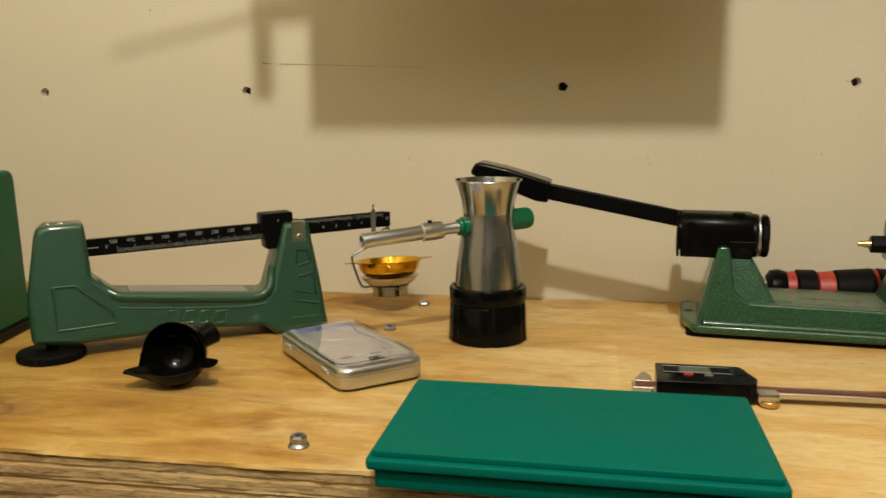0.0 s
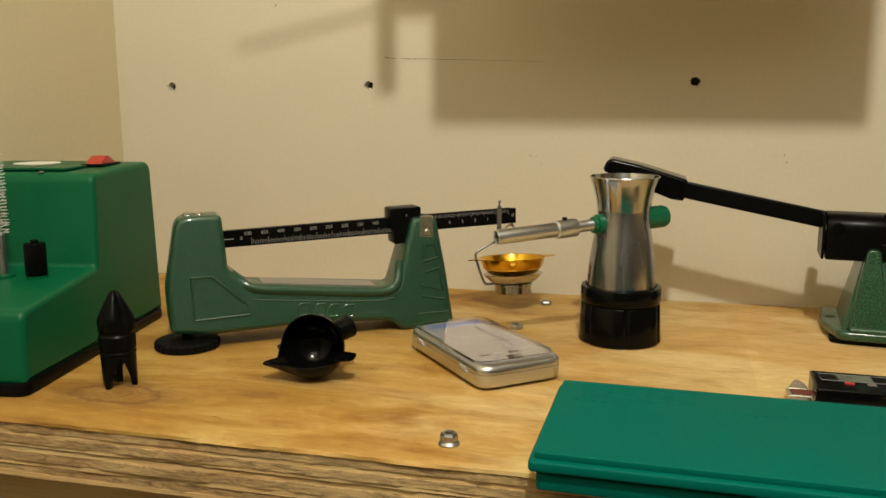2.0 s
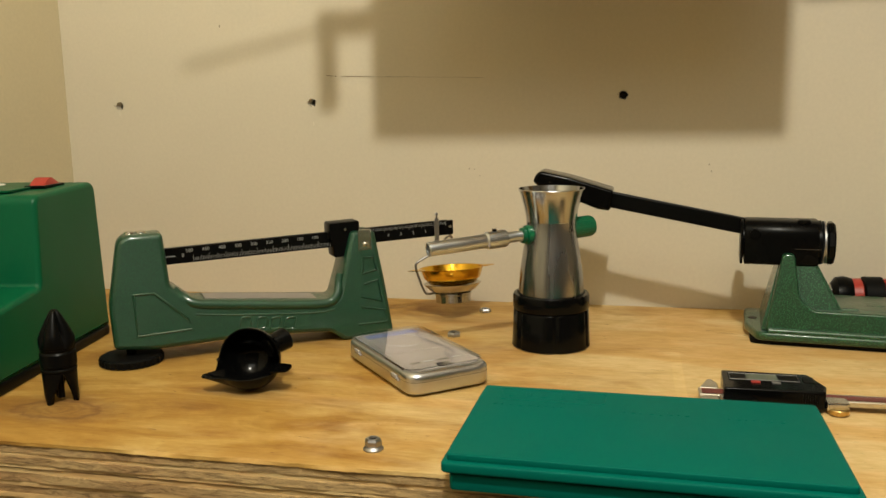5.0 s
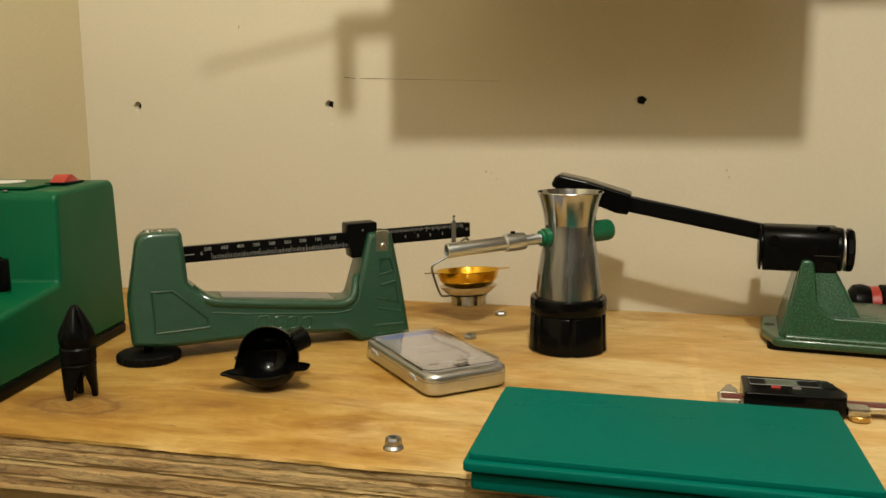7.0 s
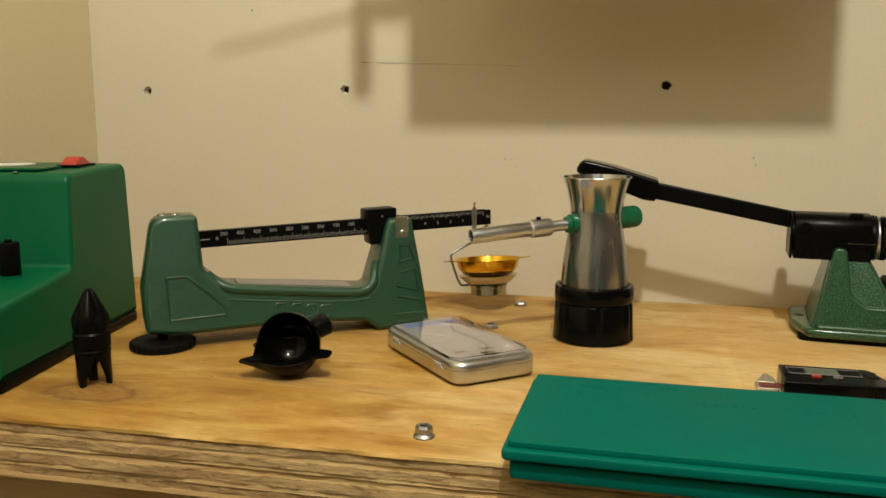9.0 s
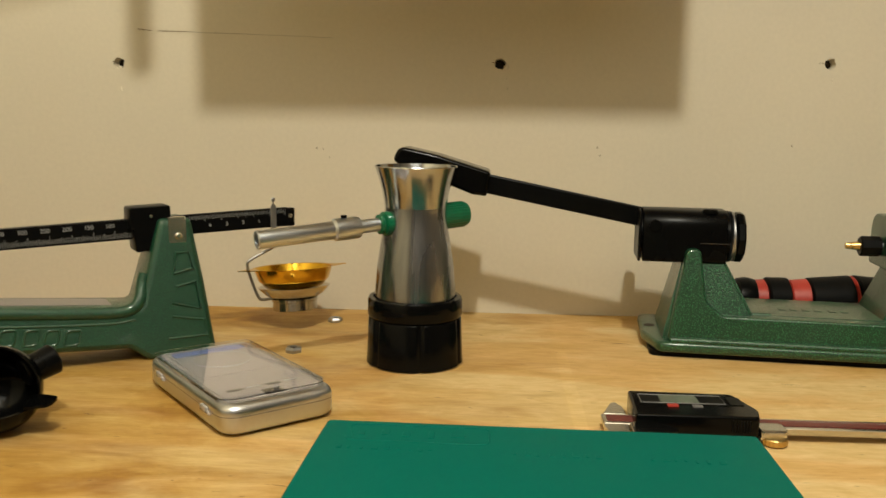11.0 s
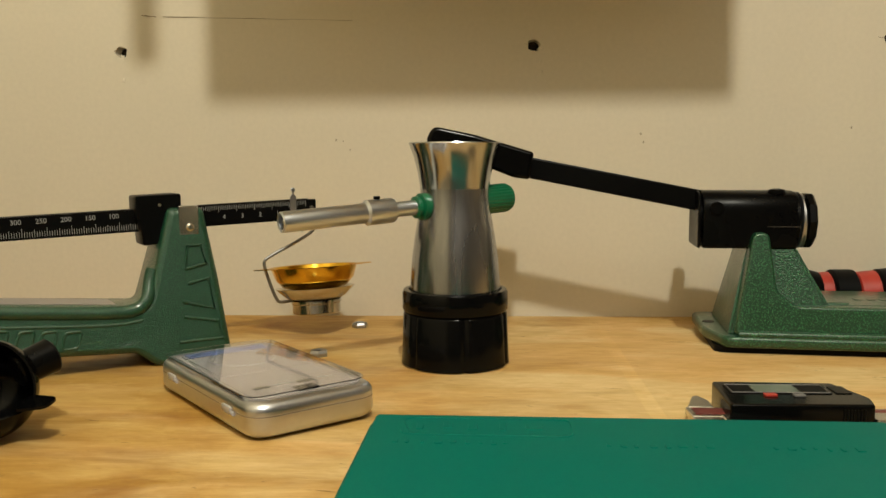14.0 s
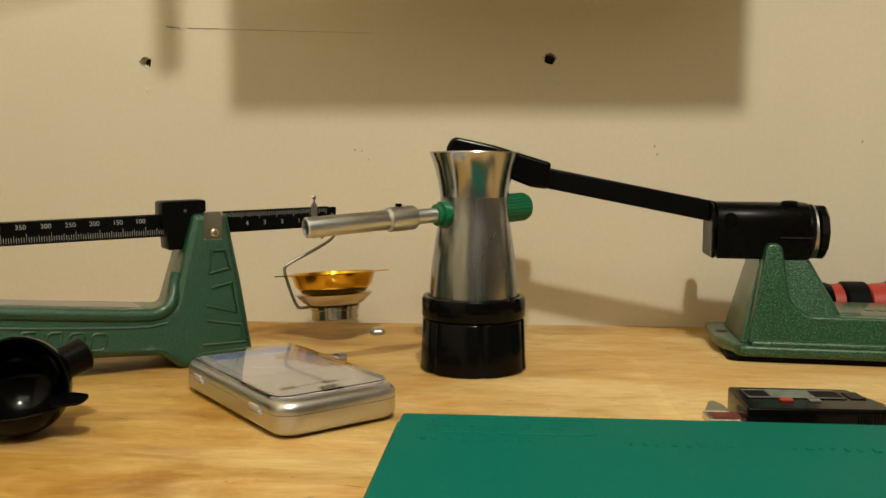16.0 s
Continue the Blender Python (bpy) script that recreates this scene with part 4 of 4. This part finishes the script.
# ---- case trimmer ----
def trimmer():
    t = thing("case_trimmer", "green hammertone cast case trimmer with a black crank arm", "case trimmer")
    X1 = 0.60
    part("rubber_pad", plan_slab(rounded_rect(0.2610, X1, 0.869, 0.956, 0.008), 0.0, 0.0045), M_BLACK_RUBBER, t, "black rubber pad under the casting")
    part("flange", plan_slab(fillet([(0.2560, 0.962, 0.010), (0.2560, 0.900, 0.012), (0.2665, 0.8625, 0.010), (X1, 0.8625, 0.006), (X1, 0.962, 0.006)]), 0.0045, 0.0125, 0.0025, 3), M_HAMMER_DARK, t)
    # flat near-black disc, the shade of the bolt hole put into its colour
    part("mounting_hole", moved(lathe([(0.0045, 0), (0.0045, 0.0004)], 20), pose(0.2635, 0.918, 0.0124)), M_HOLE_SHADE, t)
    # the bed tapers upwards
    bed = box(0.292, X1 - 0.01, 0.8705, 0.956, 0.011, 0.0335)
    for v in bed.verts:
        if v.co.z > 0.02:
            v.co.y = 0.879 if v.co.y < 0.91 else 0.948
    bmesh.ops.bevel(bed, geom=bed.edges[:], offset=0.002, segments=3, affect="EDGES")
    part("bed", bed, M_HAMMER_DARK, t)
    def tower(x0, x1, tx0, tx1, top, y0, y1, ty0, ty1):
        b = box(x0, x1, y0, y1, 0.011, top)
        for v in b.verts:
            if v.co.z > 0.03:
                v.co.x = tx0 if v.co.x < (x0 + x1) / 2 else tx1
                v.co.y = ty0 if v.co.y < (y0 + y1) / 2 else ty1
        bmesh.ops.bevel(b, geom=b.edges[:], offset=0.0022, segments=3, affect="EDGES")
        return b
    part("tower", tower(0.2700, 0.350, 0.2840, 0.3165, 0.0735, 0.8715, 0.952, 0.886, 0.936), M_HAMMER_DARK, t)
    rib = slab(fillet([(0.2735, 0.012, 0.005), (0.2862, 0.0835, 0.005), (0.2965, 0.0835, 0.005), (0.3020, 0.0430, 0.012), (0.3150, 0.0335, 0.010), (0.588, 0.0320, 0.005), (0.588, 0.012, 0.005)], 8), 0.8665, 0.8835, 0.0016, 3)
    for v in rib.verts:
        v.co.y += 0.0095 * (v.co.z - 0.012) / 0.07
    part("front_rib", rib, M_HAMMER_DARK, t)
    part("bead", rod((0.2765, 0.8665, 0.0135), (0.590, 0.8665, 0.0135), 0.0028, 16), M_HAMMER_DARK, t)
    part("tower_foot", rod((0.310, 0.8835, 0.0330), (0.352, 0.8835, 0.0330), 0.0018, 12), M_HAMMER_DARK, t)
    for k, dx in enumerate((0.362, 0.371, 0.380, 0.389, 0.400, 0.409)):
        part("cast_mark", plan_slab(rounded_rect(dx, dx + 0.0052, 0.9030, 0.9035 + 0.006, 0.0008, 3), 0.0333, 0.0339, 0.0002, 1), M_HAMMER_DARK, t)
    # clamp barrel
    by0, by1 = 0.881, 0.926
    prof = fillet([(by0, 0.0715, 0.003), (by1, 0.0715, 0.003), (by1, 0.112, 0.016), (by0, 0.112, 0.016)], 8)
    for name, x0, x1 in (("clamp_plate", 0.2418, 0.2442), ("barrel", 0.2454, 0.3092)):
        b = slab(prof, x0, x1, 0.0012, 2)
        # x along the barrel, y across it
        moved(b, Matrix(((0, 1, 0, 0), (1, 0, 0, 0), (0, 0, 1, 0), (0, 0, 0, 1))))
        part(name, b, M_BLACK, t, "black enamelled clamp barrel" if name == "barrel" else "")
    part("clamp_core", rod((0.2435, 0.903, 0.092), (0.2460, 0.903, 0.092), 0.017, 24), M_BLACK, t)
    part("lock_ring", moved(lathe([(0.0175, 0), (0.0205, 0.0008), (0.0205, 0.0034), (0.0175, 0.0042)], 48), along((0.3085, 0.904, 0.0905), (0.33, 0.904, 0.0905))), M_BLACK, t)
    part("washer", moved(lathe([(0.0170, 0), (0.0203, 0.0003), (0.0203, 0.0016), (0.017, 0.0019)], 48), along((0.3128, 0.904, 0.0905), (0.33, 0.905, 0.0900))), M_ZINC, t, "thin steel washer")
    part("washer", moved(lathe([(0.0165, 0), (0.0198, 0.0003), (0.0198, 0.0014), (0.0165, 0.0017)], 48), along((0.3155, 0.904, 0.0905), (0.33, 0.9035, 0.0912))), M_ZINC, t, "thin steel washer")
    part("cross_pin_nut", rod((0.2475, 0.925, 0.1005), (0.2475, 0.9400, 0.1005), 0.0050, 20, bevel=0.0008), M_BLACK, t)
    part("end_nut", moved(lathe([(0.0185, 0), (0.0202, 0.0008), (0.0202, 0.0045), (0.0186, 0.0062)], 10), along((0.3177, 0.904, 0.0905), (0.34, 0.904, 0.0905))), M_BLACK, t, sharp=20)
    part("cap_screw", moved(lathe([(0.0060, 0), (0.0060, 0.0022), (0.0050, 0.0034), (0.0022, 0.0039)], 28), pose(0.2965, 0.891, 0.1098)), M_BLACK, t)
    part("cross_pin", rod((0.2545, 0.8797, 0.1000), (0.2545, 0.8835, 0.1000), 0.0048, 24, bevel=0.0006), M_BLACK, t)
    # near-black strip in place of the shade within the barrel's slot
    part("slot", box(0.2890, 0.3115, 0.8804, 0.8812, 0.0870, 0.0877), M_HOLE_SHADE, t)
    # crank arm and grip
    arm = slab(fillet([(0.2520, 0.0960, 0.002), (0.2520, 0.1115, 0.003), (0.1230, 0.1370, 0.0015), (0.1200, 0.1220, 0.0015)]), 0.897, 0.906, 0.0012, 2)
    part("crank_arm", arm, M_BLACK, t, "flat black crank arm")
    grip = slab(fillet([(0.1255, 0.1400, 0.003), (0.0840, 0.1525, 0.010), (0.0540, 0.1590, 0.007), (0.0490, 0.1480, 0.004), (0.0560, 0.1440, 0.004), (0.1110, 0.1225, 0.0026), (0.1225, 0.1210, 0.0026)], 6), 0.874, 0.918, 0.0025, 4)
    part("crank_grip", grip, M_BLACK_GLOSS, t, "moulded black crank grip")
    # far bearing post with the cutter shaft
    part("rear_tower", tower(0.425, 0.520, 0.447, 0.492, 0.0735, 0.879, 0.952, 0.886, 0.936), M_HAMMER_DARK, t)
    b = slab(prof, 0.432, 0.505, 0.0012, 2)
    moved(b, Matrix(((0, 1, 0, 0), (1, 0, 0, 0), (0, 0, 1, 0), (0, 0, 0, 1))))
    part("rear_bearing", b, M_HAMMER_DARK, t)
    part("cutter_shaft", rod((0.430, 0.900, 0.0875), (0.58, 0.900, 0.0875), 0.0055, 24), M_ZINC, t)
    part("cutter_head", rod((0.4165, 0.900, 0.0875), (0.4315, 0.900, 0.0875), 0.0078, 8, bevel=0.0008), M_BLACK, t, "black toothed cutter head")
    part("pilot", rod((0.4065, 0.900, 0.0875), (0.4170, 0.900, 0.0875), 0.0022, 18, 0.0036), M_BRASS, t, "small brass pilot tip")
    # the casting stands askew to the wall, and the clamp barrel with it
    def turned(x, y, deg):
        return Matrix.Translation((x, y, 0)) @ Matrix.Rotation(radians(deg), 4, "Z") @ Matrix.Translation((-x, -y, 0))
    barrel = ("clamp_plate", "barrel", "clamp_core", "lock_ring", "washer", "end_nut", "cap_screw", "cross_pin", "cross_pin_nut", "slot")
    for ob in t.children:
        kind = ob.name.split(".")[0]
        if kind not in ("crank_arm", "crank_grip"):
            ob.matrix_local = turned(0.2452, 0.881, -5.5) if kind in barrel else Matrix.Translation((-0.0100, -0.003, 0)) @ turned(0.2640, 0.8625, -6.5)
    return t


trimmer()


# ---- red and black handle lying behind the trimmer ----
def red_handle():
    t = thing("screwdriver", "screwdriver with a red and black moulded handle lying behind the trimmer", "screwdriver", Matrix.Translation((0.3465, 0.972, 0.0245)) @ along((0, 0, 0), (1, 0, 0.0)) @ Matrix.Scale(1.22, 4))
    part("end_cap", lathe([(0.010, -0.004), (0.0155, 0.0), (0.0165, 0.006), (0.0150, 0.012)], 40), M_BLACK, t)
    part("cap_insert", lathe([(0.0070, -0.0065), (0.0100, -0.0050), (0.0100, -0.002)], 8), M_STEEL, t)
    for z0, z1, r0, r1, mat, nm in ((0.011, 0.020, 0.0145, 0.0150, M_RED, "red_band"), (0.020, 0.036, 0.0165, 0.0165, M_BLACK_RUBBER, "grip_band"), (0.036, 0.050, 0.0148, 0.0160, M_RED, "red_band"),
                                    (0.050, 0.080, 0.0168, 0.0190, M_BLACK_RUBBER, "grip_band"), (0.080, 0.083, 0.0186, 0.0186, M_RED, "red_band"), (0.083, 0.120, 0.0192, 0.0165, M_BLACK_RUBBER, "grip_band")):
        part(nm, lathe([(r0 - 0.002, z0), (r0, z0 + 0.0012), (r1, z1 - 0.0012), (r1 - 0.002, z1)], 40), mat, t)
    part("shank", lathe([(0.004, 0.12), (0.004, 0.20)], 16), M_STEEL, t)
    return t


red_handle()


# ---- case preparation station ----
def prep_station():
    t = thing("case_prep_station", "green plastic case preparation station with stepped top", "power tool", pose(-0.335, 0.573, 0, 0, 0, 8.7))
    L = -0.168
    part("base", plan_slab(rounded_rect(L + 0.001, -0.001, 0.001, 0.239, 0.010), 0.0, 0.0098, 0.002), M_BLACK, t, "black base tray")
    prof = fillet([(0.0045, 0.0082, 0.004), (0.009, 0.0620, 0.011), (0.119, 0.0730, 0.005), (0.127, 0.1515, 0.011), (0.238, 0.1545, 0.011), (0.239, 0.0082, 0.004)], 8)
    shell = slab(prof, L + 0.004, -0.0025, 0.0045, 4)
    moved(shell, Matrix(((0, 1, 0, 0), (1, 0, 0, 0), (0, 0, 1, 0), (0, 0, 0, 1))))
    for v in shell.verts:
        k = max(0, v.co.z - 0.013) / 0.137
        v.co.x += -0.0035 * k if v.co.x > L / 2 else 0.0035 * k
    part("shell", shell, M_GREEN_BOX, t, "moulded green housing")
    part("top_panel", plan_slab(rounded_rect(L + 0.03, -0.036, 0.138, 0.225, 0.004), 0.1530, 0.1550, 0.0006), M_GREEN_BOX, t)
    for x, y in ((-0.054, 0.1315), (-0.150, 0.1315)):
        part("screw", moved(lathe([(0.0024, 0), (0.0024, 0.0006), (0.0012, 0.0012)], 14), pose(x, y, 0.1517, 2)), M_ZINC, t)
    part("paper_disc", moved(lathe([(0.020, 0), (0.020, 0.0006)], 40), pose(-0.092, 0.190, 0.1549)), M_PAPER, t, "white round paper label")
    sw = part("switch_frame", plan_slab(rounded_rect(-0.042, -0.022, 0.174, 0.210, 0.001), 0.1530, 0.1558, 0.0004), M_BLACK, t)
    rocker = slab([(0.177, 0.1554), (0.188, 0.1622), (0.194, 0.1622), (0.207, 0.1554)], -0.039, -0.025, 0.0006)
    part("rocker", moved(rocker, Matrix(((0, 1, 0, 0), (1, 0, 0, 0), (0, 0, 1, 0), (0, 0, 0, 1)))), M_RED, sw, "red rocker switch")
    for x, y, kind in ((-0.040, 0.090, "peg"), (-0.068, 0.090, "brush")):
        zb = 0.0622 + 0.011 * (y - 0.009) / 0.11
        part("socket", moved(lathe([(0.0085, -0.001), (0.0085, 0.0012), (0.007, 0.0018)], 28), pose(x, y, zb)), M_GREEN_BOX, t)
        if kind == "peg":
            part("tool_head", moved(lathe([(0.0078, 0.001), (0.0084, 0.002), (0.0084, 0.0265), (0.0078, 0.0280), (0.003, 0.0283), (0.003, 0.0305)], 28), pose(x, y, zb)), M_BLACK, t, "black tool head on a spindle")
        else:
            part("brush_stem", rod((x, y, zb), (x, y, zb + 0.034), 0.0030, 16), M_ZINC, t)
            coil = bmesh.new()
            rnd = random.Random(2)
            for i in range(27):
                zz = zb + 0.036 + i * 0.0026
                for k in range(9):
                    an = i * 0.7 + k * 2 * math.pi / 9
                    r = 0.0068 + rnd.uniform(-0.0006, 0.0006)
                    merge(coil, rod((x, y, zz), (x + r * math.cos(an), y + r * math.sin(an), zz + rnd.uniform(-0.0006, 0.001)), 0.00035, 4))
            part("bristles", coil, M_BRISTLE, t, "pale nylon bristles")
            part("twisted_wire", moved(lathe([(0.0019, 0.018), (0.0019, 0.106)], 10), pose(x, y, zb)), M_STEEL, t)
    return t


prep_station()


# ---- deburring tool ----
def deburring_tool():
    t = thing("deburring_tool", "black steel deburring tool standing on its forked end", "hand tool", pose(-0.2885, 0.6165, 0))
    def fluted(a, h):
        return 1 - 0.50 * (1 - abs(math.sin(a * 2 + 0.95 + (h - 0.05) * 14)) ** 0.45) * min(1, max(0, (h - 0.044) / 0.008))
    part("body", lathe([(0.0120, 0.0245), (0.0132, 0.0258), (0.0132, 0.0270), (0.0124, 0.0278), (0.0124, 0.0288), (0.0133, 0.0296), (0.0133, 0.0395), (0.0122, 0.0410), (0.0128, 0.0430)], 48), M_BLACK, t, "knurled black body")
    part("cutter_tip", lathe([(0.0118, 0.0424), (0.0130, 0.0440), (0.0137, 0.0480), (0.0137, 0.0510), (0.0124, 0.0545), (0.0102, 0.0592), (0.0078, 0.0640), (0.0050, 0.0692), (0.0026, 0.0727), (0.0010, 0.0733)], 72, True, fluted), M_BLACK, t, "fluted pointed cutter", sharp=50)
    for k in range(3):
        leg = bmesh.new()
        a0 = 2 * math.pi * k / 3 + 0.32
        n = 8
        rows = []
        for zz, wid in ((0.0, 0.11), (0.008, 0.34), (0.025, 1.04)):
            row = []
            for r in (0.0128, 0.0090):
                for i in range(n + 1):
                    a = a0 + wid * (i / n - 0.5) * 2
                    row.append(leg.verts.new((r * math.cos(a), r * math.sin(a), zz)))
            rows.append(row)
        for lo, hi in zip(rows, rows[1:]):
            ring = list(range(n + 1)) + list(range(2 * n + 1, n, -1))
            for i in range(len(ring)):
                p, q = ring[i], ring[(i + 1) % len(ring)]
                leg.faces.new((lo[p], lo[q], hi[q], hi[p]))
        leg.faces.new([rows[0][i] for i in list(range(n + 1)) + list(range(2 * n + 1, n, -1))])
        part("prong", leg, M_BLACK, t)
    part("centre_pin", rod((0, 0, 0.003), (0, 0, 0.025), 0.0026, 14), M_BLACK, t)
    return t


deburring_tool()


# ---- powder scoop ----
def scoop():
    """A black moulded round pan with a hood over its back half, a pouring spout, two ears and a round handle."""
    R = 0.0250
    t = thing("powder_scoop", "glossy black plastic powder funnel pan with a pouring spout", "scoop", pose(-0.1528, 0.6660, R + 0.0004))
    tip = pose(0, 0, 0, 6, -2, 0)
    RIM = -0.36 * R

    def ball():
        b = bmesh.new()
        bmesh.ops.create_uvsphere(b, u_segments=72, v_segments=40, radius=R)
        return b

    def cut(b, co, no):
        bmesh.ops.bisect_plane(b, geom=b.verts[:] + b.edges[:] + b.faces[:], plane_co=co, plane_no=no, clear_outer=True)
        return b

    low = cut(ball(), (0, 0, RIM), (0, 0, 1))
    hood = cut(cut(ball(), (0, 0, RIM), (0, 0, -1)), (0, 0.02 * R, 0), (0.10, -0.97, 0.16))
    for b in (low, hood):
        for v in b.verts:
            # the rim runs out to a point at the spout
            a = math.atan2(v.co.y, v.co.x)
            d = (a - radians(205) + math.pi) % (2 * math.pi) - math.pi
            w = 0.66 * math.exp(-(d / 0.30) ** 2) * max(0.0, 1 - abs(v.co.z - RIM) / (0.85 * R)) ** 2
            v.co.x *= 1 + w
            v.co.y *= 1 + w
    bm = merge(low, hood)
    bmesh.ops.remove_doubles(bm, verts=bm.verts[:], dist=1e-5)
    bmesh.ops.recalc_face_normals(bm, faces=bm.faces[:])
    bmesh.ops.solidify(bm, geom=bm.faces[:], thickness=0.0012)
    part("bowl", moved(bm, tip), M_BLACK_GLOSS, t, sharp=60)
    for x, y, rz in ((-0.0285, 0.013, 155), (0.0285, -0.003, 0)):
        part("ear", moved(plan_slab(fillet([(-0.006, -0.010, 0.004), (0.0095, -0.006, 0.005), (0.0095, 0.006, 0.005), (-0.006, 0.010, 0.004)]), -0.0007, 0.0007), tip @ pose(x * 0.9, y, -0.0062, 0, 0, rz)), M_BLACK_GLOSS, t)
    part("handle", rod((0.010, 0.012, 0.006), (0.0210, 0.0275, 0.0112), 0.0082, 32, 0.0092, bevel=0.001), M_BLACK, t, "short round handle")
    return t


scoop()


# ---- nuts ----
def nut(name, x, y, across, height, flange, turn, label):
    t = thing(name, label, "nut", pose(x, y, 0, 0, 0, turn), "loose nuts on the bench")
    r = across / math.sqrt(3)
    z0 = 0.0022 if flange else 0.0
    prof = [(across * 0.28, z0), (r * 0.95, z0), (r, z0 + 0.0008), (r, height - 0.0016), (r * 0.84, height), (across * 0.30, height), (across * 0.27, height - 0.0008), (across * 0.27, z0)]
    part("hexagon", lathe(prof, 6, False), M_ZINC, t, sharp=20)
    if flange:
        part("flange", lathe([(across * 0.30, 0), (flange, 0.0002), (flange, 0.0010), (r * 0.98, 0.0026), (across * 0.3, 0.0026)], 40, False), M_ZINC, t)
    # near-black plug stands in for the shade inside the nut's bore
    part("thread", lathe([(across * 0.27, z0 + 0.0003), (across * 0.27, height - 0.001)], 20), M_HOLE_SHADE, t)
    return t


nut("flange_nut", -0.0205, 0.5680, 0.0098, 0.0078, 0.0068, 8, "bright zinc flange nut standing near the bench edge")
nut("hex_nut", -0.0105, 0.9490, 0.0112, 0.0040, 0, 17, "small zinc hexagon nut lying below the pan")
nut("hex_nut", -0.0245, 0.8480, 0.0118, 0.0042, 0, 40, "small zinc hexagon nut lying beside the trickler")
